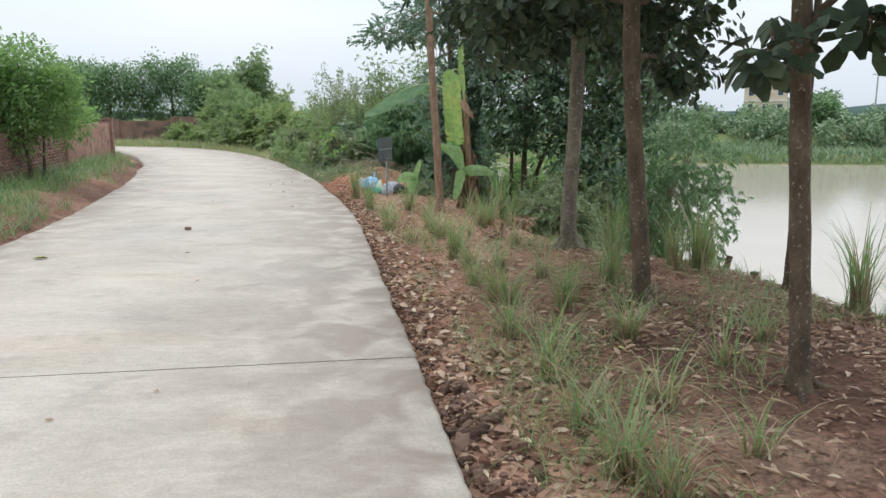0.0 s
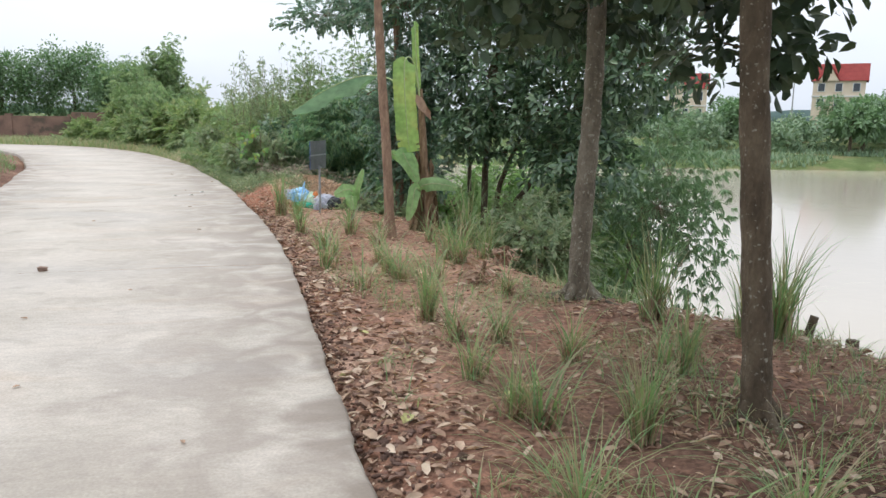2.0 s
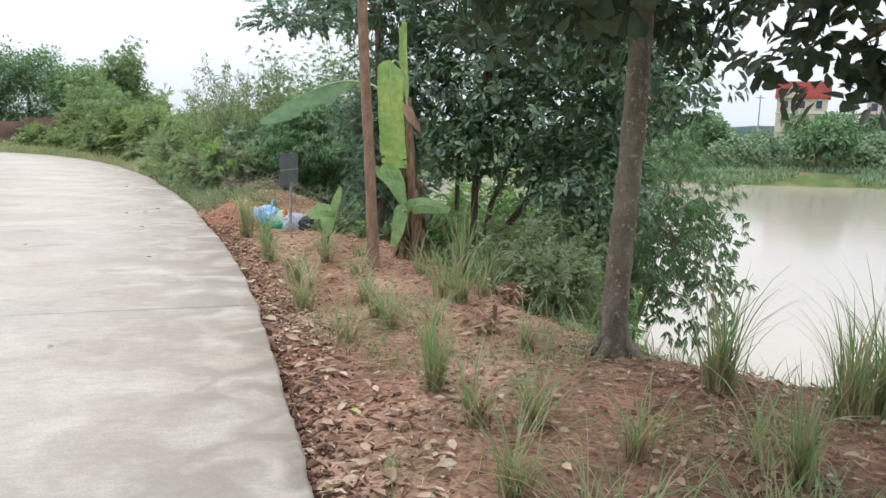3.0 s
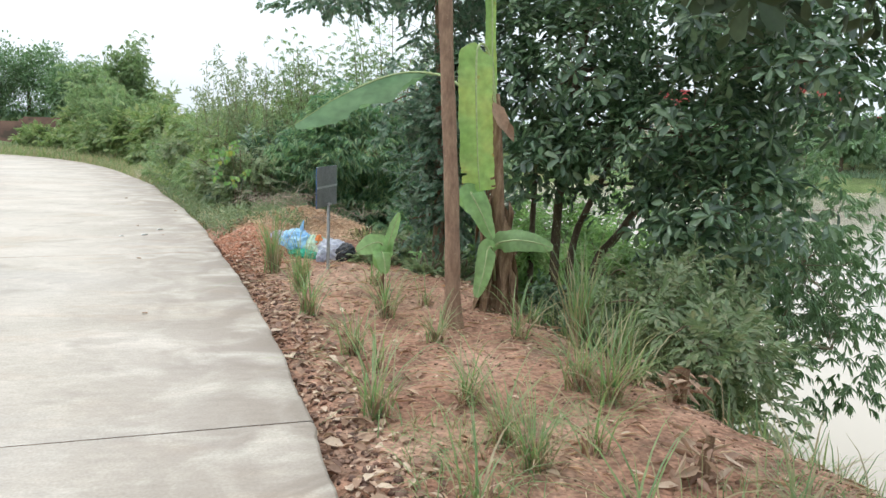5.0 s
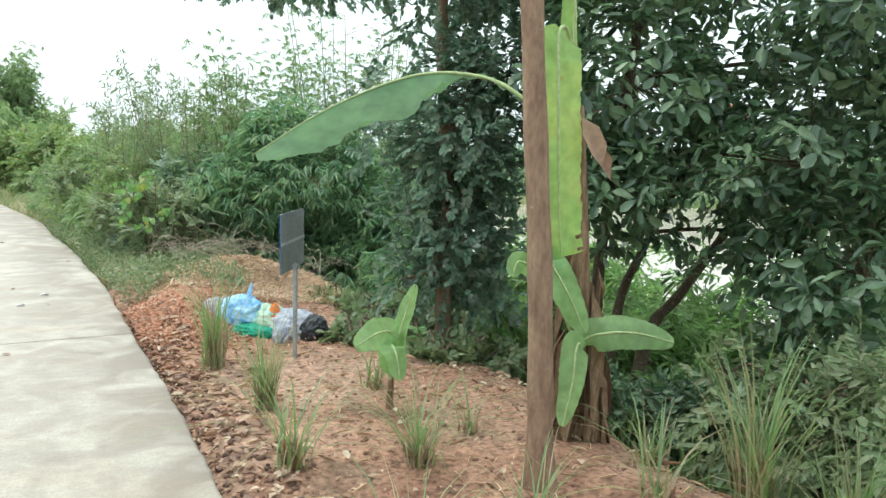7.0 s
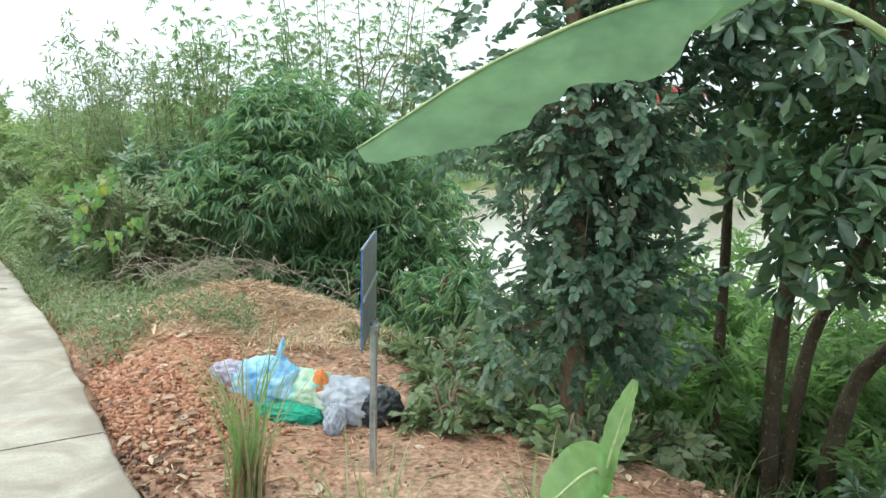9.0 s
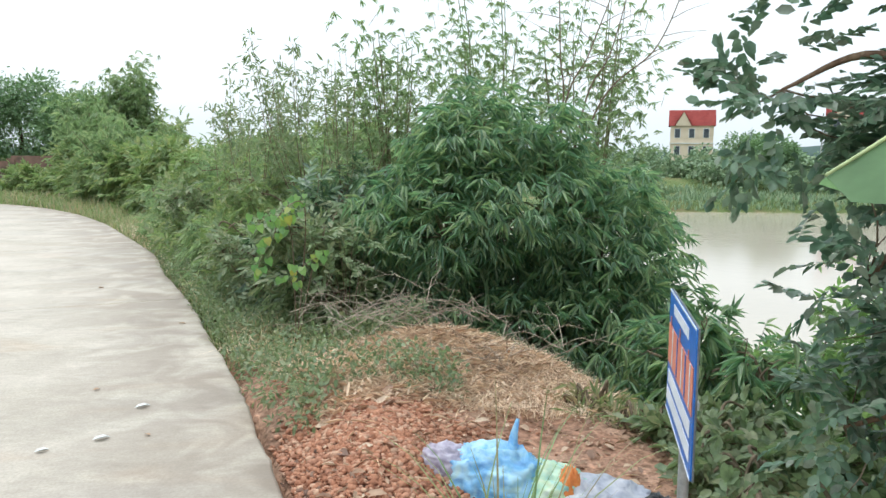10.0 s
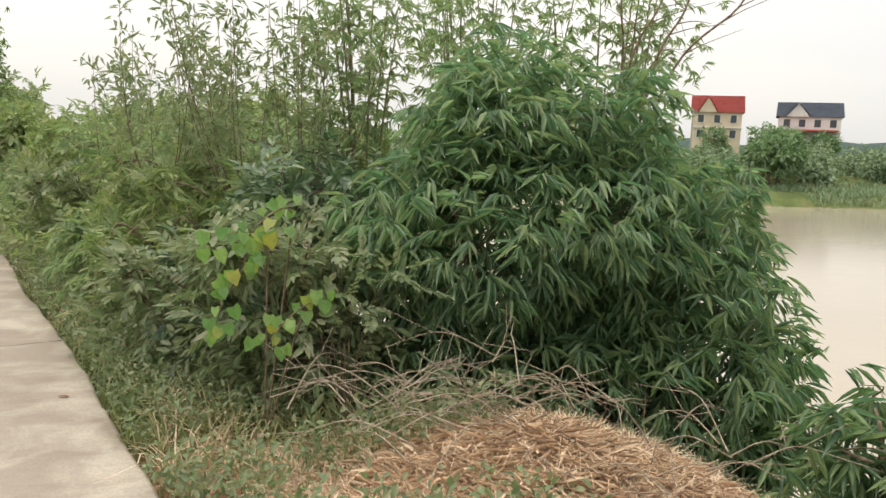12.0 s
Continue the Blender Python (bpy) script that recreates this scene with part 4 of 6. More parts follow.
# shrubs on the slope under the bank's crest and over the water
SL = "shrubs on the river bank"
for x, y, h, r, d in [(1.9, 12.0, 1.0, .6, 1.3), (1.75, 13.2, 1.2, .6, 1.3), (2.3, 12.8, 1.4, .65, 1.2), (1.5, 14.4, .7, .45, 1.2), (2.2, 14.3, 1.3, .6, 1.2), (2.4, 13.5, 1.7, .7, 1.2)]:
    shrub("bank_shrub", "leafy green shrub growing down the river bank", x, y, h, r, M_DARK if y > 13.9 else M_WEED, dens=d * 1.2, group=SL, length=0.075, ratio=0.42, per=14, low=0.15)
for x, y, cx, cy, cz in [(4.1, 16.0, 5.2, 16.3, .6), (3.8, 14.8, 4.5, 15.0, .1)]:
    b = at_ground(x, y)
    tree("bank_bamboo", "light green feathery bamboo hanging over the water", [b, (x + .3, y, -1.2), (cx, cy, cz)], .03, .01,
         [((cx, cy, cz), (1.0, .9, 1.0), 300), ((cx + .4, cy - .2, cz - 1.0), (.7, .7, .9), 170), ((cx - .5, cy, cz - .7), (.8, .7, 1.0), 170)], None, M_ORCH, M_CULM, category="bamboo", group=SL, per=9, kind="lance", length=.14, ratio=.16, droop=.9, fan=True)
for x, y, h, r in [(0.4, 17.3, .6, .5), (-0.25, 16.5, .22, .35), (1.1, 17.2, .9, .6), (-0.1, 17.2, .35, .45), (0.6, 16.6, .5, .45), (0.8, 18.2, .8, .6), (-.5, 16.0, .18, .28), (.55, 15.6, .3, .3), (.1, 15.4, .15, .25), (-.15, 15.9, .2, .3)]:
    shrub("low_weeds", "low leafy weeds at the foot of the ivy tree", x, y, h * .8, r, M_WEED, dens=1.1, length=0.075, ratio=0.6, group="low weeds", droop=0.1, spread=.08)

for x, y, h, r in [(1.2, 16.4, 1.2, .55), (1.9, 16.7, 1.5, .7), (2.5, 15.7, 1.6, .7), (2.7, 17.0, 1.9, .8), (2.0, 17.7, 1.6, .7), (3.3, 16.2, 2.2, .8), (1.4, 18.6, 1.2, .6)]:
    shrub("bank_shrub", "light green leafy scrub on the slope behind the stems", x, y, h, r, M_ACAC, kind="lance", length=.13, ratio=.26, per=11, dens=.9, group=SL, low=.0)

for x, y, h, r in [(2.4, 18.3, 2.8, .8), (3.3, 17.7, 3.3, .9), (4.2, 17.1, 3.7, .9), (3.6, 19.0, 3.2, .9), (1.8, 19.0, 2.2, .7), (4.8, 18.4, 3.5, 1.0), (2.6, 16.7, 2.2, .6), (3.4, 16.3, 2.7, .6)]:
    shrub("bank_shrub", "bright green scrub between the stems and the water", x, y, h, r, M_ACAC, kind="lance", length=.12, ratio=.3, per=12, dens=1.3, group=SL, low=.08)

for x, y, h, r in [(.2, 18.5, .95, .45), (.55, 18.0, .8, .4)]:
    shrub("bank_bamboo", "low dark bamboo shoots below the heap", x, y, h, r, M_BAMB, kind="lance", length=.17, ratio=.14, per=7, dens=1.4, fan=True, droop=.7, group=SL, z0=-.65)

# ---- the big bamboo clump ----
gK = at_ground(-0.2, 21.0)
tree("bamboo_clump", "dense bush of drooping dark green bamboo leaves", [gK, (-0.2, 21, 0.5), (-0.25, 20.9, 1.8)], 0.03, 0.012,
     [((-0.75, 20.9, 1.0), (1.3, 1.1, 1.15), 1500), ((-1.35, 20.6, 0.8), (.8, .75, .95), 560), ((0.3, 20.6, 0.5), (.85, .85, .95), 600), ((0.1, 20.2, 0.0), (1.1, .8, .65), 430), ((0.55, 19.5, -0.7), (.75, .6, .33), 250), ((-0.95, 21.0, 1.75), (.75, .8, .42), 330), ((1.25, 20.5, .05), (.3, .35, .5), 45), ((.6, 18.8, -.8), (.6, .5, .28), 90), ((-1.4, 20.3, .1), (.7, .5, .4), 130), ((-.5, 20.2, -.05), (.9, .5, .42), 230), ((.35, 20.9, .85), (.75, .7, .7), 320), ((1.5, 19.5, -.3), (.25, .3, .4), 18), ((-.4, 21.0, .2), (1.2, .5, .7), 420), ((.3, 20.1, -.35), (1.0, .5, .35), 240)],
     None, M_BAMB, M_CULM, category="bamboo", per=7, kind="lance", length=0.18, ratio=0.135, droop=0.8, fan=True, twigs=160, hollow=0.66)


def bamboo(name, label, x, y, culms, top, spread, leaf_from, n_leaf, material, length=0.105, droop=0.6, bare=0.15, group="tall bamboo"):
    """Thin jointed culms that lean apart, with sprays of small leaves round the upper part."""
    b = at_ground(x, y)
    ob = root(name, b, label, "bamboo", group)
    C = []
    for k in range(culms):
        a = rng.random() * 2 * np.pi
        s = spread * rng.uniform(0.3, 1.1)
        h = top * rng.uniform(0.75, 1.08)
        p0 = np.array([x + 0.2 * np.cos(a), y + 0.2 * np.sin(a), b[2]])
        p2 = np.array([x + s * np.cos(a), y + s * np.sin(a), h])
        line = smooth_line([p0, (p0 * 0.55 + p2 * 0.45) + np.array([-.1 * np.cos(a), -.1 * np.sin(a), .25]), p2], 10)
        rr = np.linspace(0.02, 0.005, len(line)) * (1 + 0.25 * (np.arange(len(line)) % 3 == 0))
        V, F = tubes([(line - np.array(b), rr, None)], 6)
        part_np("culm", V, F, M_CULM, ob)
        if rng.random() > bare:
            q = line[line[:, 2] > leaf_from]
            if len(q):
                pick = q[rng.integers(0, len(q), n_leaf)]
                C.append(pick + rng.normal(size=pick.shape) * np.array([.28, .28, .2]))
    C = np.concatenate(C)
    tw = [(smooth_line([c + np.array([rng.normal() * .12, rng.normal() * .12, -.2]), c], 2) - np.array(b), 0.004, 0.0015) for c in C[:: 4]]
    V, F = tubes(tw, 3)
    tagged(part_np("twigwork", V, F, M_TWIG, ob), kind="stuff")
    V, F = fan_leaves(C, 8, "lance", length, 0.16, droop)
    tagged(part_np("foliage", V - np.array(b), F, material, ob), kind="stuff")
    return ob


for x, y, k, t, w, lo, nl in [(-1.7, 22.7, 10, 3.3, .5, 1.5, 62), (.75, 22.8, 12, 3.45, .6, 1.6, 80), (-.4, 23.6, 9, 3.4, .9, 2.3, 45), (.2, 24.3, 6, 4.4, 1.1, 2.9, 30)]:
    bamboo("tall_bamboo", "tall thin feathery bamboo with pale olive leaves", x, y, k, t, w, lo, nl, M_FEATH)
bamboo("tall_bamboo", "two tall leaning bamboo plumes beyond the road bend", -11.1, 45.4, 5, 5.3, 0.75, 3.3, 55, M_FEATH, length=0.24, bare=0)
bamboo("tall_bamboo", "distant bamboo with a plume leaning above the hedge", -11.1, 45.0, 12, 4.7, 0.8, 2.2, 60, M_FEATH, length=0.26)


for x, y, t in [(-11.6, 42.4, 3.2), (-9.9, 39.6, 2.7), (-12.6, 46.0, 4.2)]:
    bamboo("tall_bamboo", "distant airy bamboo beside the road bend", x, y, 14, t, 1.5, .2, 55, M_FEATH, length=.3)


def bare_culms():
    b = at_ground(-0.25, 20.9)
    ob = root("bare_bamboo_culms", b, "bare thin brown bamboo culms rising from the clump", "bamboo")
    for pts in [[(.22, 20.9, 1.9), (.94, 20.9, 2.78), (1.35, 21.0, 3.7)], [(.12, 20.9, 1.94), (.44, 20.9, 2.72), (.75, 21.0, 3.8)], [(-.04, 21.0, 1.97), (-.08, 21.0, 2.7), (-.1, 21.1, 4.0)], [(-.08, 20.9, 1.9), (.21, 20.9, 2.7), (.55, 20.9, 3.6)]]:
        p0 = np.array(b)
        line = smooth_line([b, *pts], 10)[:29]
        V, F = tubes([(line - p0, 0.014, 0.005)], 6)
        part_np("culm", V, F, M_TWIG, ob)
        side = []
        for k in range(8):
            q = line[13 + 2 * k]
            d = unit(np.array([rng.choice([-1, 1]) * 1.0, rng.normal() * .4, rng.uniform(.2, .8)]))
            side.append((smooth_line([q, q + d * .2, q + d * rng.uniform(.35, .6) + np.array([0, 0, -.04])], 3) - p0, 0.005, 0.0015))
        V, F = tubes(side, 4)
        tagged(part_np("twigwork", V, F, M_TWIG, ob), kind="stuff")


bare_culms()

# ---- the hedge along the road ----
HG = "hedge shrubs along the road"
for y, off, h, r, m_, ln in [(20.4, 1.1, 1.15, .6, M_WEED, .08), (21.4, 1.5, 1.5, .75, M_DARK, .09), (22.6, 1.5, 1.7, .8, M_BUSH, .09), (24.2, 1.6, 1.9, .95, M_BUSH, .1), (26.2, 1.6, 2.0, 1.0, M_FEATH, .11), (28.4, 1.8, 2.2, 1.15, M_BUSH, .13), (31.0, 2.0, 2.4, 1.3, M_FEATH, .14),
                           (33.8, 2.2, 2.7, 1.5, M_BUSH, .16), (37.0, 2.9, 2.8, 1.7, M_BUSH, .18), (23.2, 3.1, 2.0, 1.0, M_BUSH, .1), (25.6, 3.4, 2.3, 1.2, M_FEATH, .12), (29.5, 4.0, 2.6, 1.5, M_FEATH, .14), (35.0, 5.0, 3.2, 1.9, M_BUSH, .18)]:
    feath = m_ is M_FEATH
    shrub("hedge_shrub", "overgrown light green bamboo scrub beside the road" if feath else "overgrown mid-green leafy shrub beside the road", float(edge_x(y)) + off, y, h * (.92 if y < 22 else .74), r, m_, kind="lance", length=ln * (1.5 if feath else 1.15) * (.72 if y > 24 else 1), ratio=.18 if feath else .32, per=(7 if feath else 12) + (4 if y > 24 else 0), fan=feath, droop=.55 if feath else .25, z0=-.1, group=HG, dens=1.5 if y < 27 else 1.0, spread=.2 if y < 27 else .3)
for k, y in enumerate((21.2, 22.3, 23.4, 24.6, 25.8, 27.0, 28.3, 29.6, 31.0, 32.5, 34.0, 35.6, 37.2, 38.8)):
    m_ = (M_WEED, M_BUSH, M_FEATH, M_BUSH)[k % 4]
    fe = m_ is M_FEATH
    shrub("hedge_shrub", "low tangled scrub spilling from the hedge over the verge", float(edge_x(y)) + .8 + .03 * k, y, rng.uniform(.75, 1.15), rng.uniform(.5, .7) + .03 * k, m_, kind="lance", length=(.13 if fe else .08) + .004 * k, ratio=.18 if fe else .36, per=7 if fe else 11, fan=fe, droop=.5 if fe else .2, group=HG, dens=1.3)
for x, y, h, r in [(-11.0, 46.5, 3.0, 2.2), (-13.8, 48.2, 2.2, 1.4), (-9.2, 38.6, 1.7, 1.2), (-10.6, 41.0, 1.5, 1.3), (-12.2, 43.6, 1.4, 1.3), (-13.8, 45.6, 1.2, 1.3), (-15.8, 47.2, 1.0, 1.2), (-7.6, 36.2, 1.8, 1.2)]:
    shrub("hedge_shrub", "overgrown mid-green leafy shrub beside the road bend", x, y, h, r, M_BUSH, length=.2, per=12, z0=-.1, group=HG, dens=.7, spread=.35)


def sapling(x, y, top, n):
    """Slender sapling with narrow leaves along upright twigs."""
    b = at_ground(x, y)
    ob = root("willow_leaved_sapling", b, "slender sapling with sparse narrow grey-green leaves", "sapling", "saplings above the hedge")
    C, tw = [], []
    for k in range(n):
        a = rng.random() * 6.28
        p2 = np.array([x + rng.uniform(.2, .8) * np.cos(a), y + rng.uniform(.2, .8) * np.sin(a), top * rng.uniform(.72, 1.0)])
        p0 = np.array(b) + np.array([0, 0, .6 + .3 * rng.random()])
        ln = smooth_line([p0, (p0 + p2) / 2 + np.array([.1 * np.cos(a), .1 * np.sin(a), 0]), p2], 12)
        tw.append((ln - np.array(b), 0.007, 0.002))
        q = ln[rng.integers(6, len(ln), 15)]
        C.append(q + rng.normal(size=q.shape) * .06)
    V, F = tubes([(np.array([(0, 0, 0), (0.02, 0, .5), (0, .02, 1.0)]), 0.016, 0.01)], 6)
    part_np("trunk", V, F, M_TWIG, ob)
    V, F = tubes(tw, 4)
    tagged(part_np("twigwork", V, F, M_TWIG, ob), kind="stuff")
    C = np.concatenate(C)
    V, F = clump_leaves(C, 6, 0.06, "lance", 0.105, 0.26, 0.05)
    tagged(part_np("foliage", V - np.array(b), F, M_WEED, ob), kind="stuff")


for x, y, t, n in [(-2.75, 22.6, 3.15, 9), (-3.5, 23.2, 2.85, 8), (-4.2, 25.0, 2.9, 7), (-2.3, 22.0, 2.9, 7), (-3.1, 24.2, 3.0, 7), (-2.0, 23.4, 3.1, 7)]:
    sapling(x, y, t, n)


def vine():
    """Climber with heart-shaped yellowing leaves hanging over the hedge."""
    b = (-2.75, 19.75, gz(-2.75, 19.75) - .03)
    ob = root("climbing_vine", b, "climbing vine with yellow-green heart-shaped leaves", "vine")
    L, ls = [], []
    for pts in [[(-2.75, 19.75, b[2]), (-2.65, 19.6, .9), (-2.66, 19.35, 1.22), (-2.82, 19.3, 1.14), (-2.88, 19.27, .95), (-2.96, 19.24, .82), (-3.02, 19.22, .64)], [(-2.75, 19.75, b[2]), (-2.6, 19.5, .6), (-2.55, 19.4, .75), (-2.68, 19.32, .68), (-2.77, 19.27, .56)], [(-2.75, 19.75, b[2]), (-2.75, 19.6, .7), (-2.78, 19.4, 1.05), (-2.9, 19.28, 1.12), (-3.0, 19.25, 1.08)]]:
        ln = smooth_line(pts, 8)
        ls.append((ln - np.array(b), 0.006, 0.002))
        L.append(ln[14:])
    V, F = tubes(ls, 4)
    part_np("stem", V, F, M_TWIG, ob)
    P = np.concatenate(L)
    n = len(P)
    P = P + rng.normal(size=(n, 3)) * .05
    D = np.column_stack([rng.normal(size=n) * .5, -np.abs(rng.normal(size=n)) * .4, -np.ones(n)])
    N = np.column_stack([rng.normal(size=n) * .3, -np.ones(n), np.full(n, .5)])
    le = rng.uniform(.045, .088, n)
    V, F = leaf_mesh("heart", P, D, N, le, le * .95)
    tagged(part_np("foliage", V - np.array(b), F, M_VINE, ob), kind="stuff")


vine()

def pinnate_shrub():
    """Small shrub with flat sprays of paired leaflets."""
    b = np.array(at_ground(-2.3, 19.85))
    ob = root("pinnate_shrub", tuple(b), "low shrub with blue-green paired leaflets beside the vine", "shrub")
    tips = np.column_stack([rng.normal(-2.3, .16, 15), rng.normal(19.6, .08, 15), rng.uniform(.6, 1.08, 15)])
    V, F = tubes([(smooth_line([b, (b + q) / 2 + np.array([0, .1, .12]), q], 5) - b, .004, .0015) for q in tips[::2]], 4)
    tagged(part_np("twigwork", V, F, M_TWIG, ob), kind="stuff")
    V, F = spray_leaves(tips, 16, "broad", .058, .55, .3, tips - np.array([-2.33, 19.9, .7]))
    tagged(part_np("foliage", V - b, F, M_WEED, ob), kind="stuff")


pinnate_shrub()

# ---- left side: acacia by the wall, orchard beyond the far wall ----
gL = at_ground(-8.35, 15.5)
tree("roadside_tree", "small bright green feathery tree beside the brick wall", [gL, (-8.4, 15.5, .6), (-8.5, 15.5, 1.4), (-8.45, 15.5, 2.5)], 0.05, 0.02,
     [((-8.9, 15.4, 2.0), (1.0, .9, .6), 200), ((-8.1, 15.7, 1.8), (.6, .6, .45), 110), ((-8.5, 15.5, 2.65), (.75, .7, .4), 120), ((-9.6, 15.2, 1.7), (.9, .8, .7), 150), ((-8.0, 16.4, 1.45), (.5, .6, .35), 70), ((-8.9, 15.2, 1.35), (.5, .4, .3), 50), ((-7.75, 15.6, 2.2), (.45, .45, .3), 60), ((-8.7, 15.4, 1.45), (.85, .6, .5), 150), ((-9.3, 15.0, 2.3), (.9, .8, .5), 130)], None, M_ACAC, M_BARK, per=14, spread=.2, length=.11, ratio=.42, droop=.12, twigs=120, style="clump",
     more_trunks=[([(-8.25, 15.7, gL[2]), (-8.2, 15.7, .6), (-8.15, 15.7, 1.3), (-8.1, 15.7, 1.9)], .035, .015)])
for x, y, h, r in [(-9.6, 13.0, 2.4, 1.2), (-11.0, 17.5, 1.9, 1.1), (-12.6, 24.0, 1.7, .9), (-12.9, 27.0, 1.5, .8)]:
    shrub("garden_shrub", "green shrub rising behind the brick wall", x, y, h, r, M_ACAC, length=.14, per=10, z0=0.1, group="garden shrubs", dens=.8, spread=.3)
for x, y, h, r in [(-31, 53.5, 5.0, 2.7), (-26.6, 55.5, 5.7, 2.4), (-23.0, 53.2, 5.2, 2.2), (-19.4, 55.2, 5.9, 2.3), (-15.6, 53.6, 4.6, 2.0), (-36, 55, 5.2, 3.0), (-42, 54, 5.5, 3.2)]:
    b = at_ground(x, y)
    tree("orchard_tree", "round dark green fruit tree behind the far wall", [b, (x, y, 1), (x + .1, y, 2.4), (x, y, 4)], .16, .06,
         [((x, y, h * .48), (r, r, h * .46), 360), ((x + r * .4, y - .4, h * .72), (r * .6, r * .6, h * .25), 120), ((x - r * .5, y - .4, h * .66), (r * .55, r * .6, h * .26), 120)], None, M_ORCH, M_BARK, group="orchard trees", style="clump", per=17, spread=.55, length=.2, ratio=.52, droop=.3, twigs=10)

# ---- banana plants ----
def banana_leaf(name, mid, width, material, parent, origin, side=(0, 0, 1), droop=0.25, tears=(), fold=0.0, label="", start=.02, blunt=.72, ramp=6, ribs=0.0, crease=()):
    """A banana leaf: arched midrib, two halves with fine cross folds, and torn gaps."""
    ln = smooth_line(mid, 12)
    n = len(ln)
    t = unit(np.gradient(ln, axis=0))
    s = unit(np.cross(t, np.broadcast_to(np.array(side, float), t.shape)))
    up = np.cross(s, t)
    pairs = []
    u = np.linspace(0, 1, n)
    prof = np.clip(np.minimum((u - start) * ramp, 1), 0, 1) * np.sqrt(np.clip(1 - np.clip((u - blunt) / (1.01 - blunt), 0, 1) ** 2.2, 0, 1))
    for sg in (1, -1):
        rows = []
        for k, c in enumerate((0.0, .35, .7, 1.0)):
            w = width / 2 * prof * c * (1 + (.015 * np.sin(np.arange(n) * 2.3 + sg * 4) + .03 * np.sin(np.arange(n) * .55 + sg) if c == 1 else 0))
            wave = (0.008 * np.sin(np.arange(n) * 1.9 + sg) * c + 0.02 * np.sin(np.arange(n) * .5 + 2 * sg) * c) * width / .44 + ribs * np.where(np.arange(n) % 2, 1, -1) * c + sum(.014 * c * (np.arange(n) >= q) for q in crease)
            rows.append(ln + sg * s * (w * math.cos(fold))[:, None] + up * ((-droop * c * w) - math.sin(fold) * w + wave)[:, None])
        V = np.stack(rows, 0)
        i, j = np.meshgrid(np.arange(3), np.arange(n - 1), indexing="ij")
        F = np.stack([i * n + j, (i + 1) * n + j, (i + 1) * n + j + 1, i * n + j + 1], -1)
        F = np.concatenate([F[:2, k] if (sg, k) in tears else F[:, k] for k in range(n - 1)])
        pairs.append((V.reshape(-1, 3), F))
    V, F = join(pairs)
    leaf = part_np(name, V - origin, F, material, parent, label, smooth=True)
    V, F = tubes([(ln + up * 0.004 - origin, .01 + .014 * width, 0.003)], 6)
    part_np("midrib", V, F, M_RIB, leaf, "pale green midrib")
    return leaf


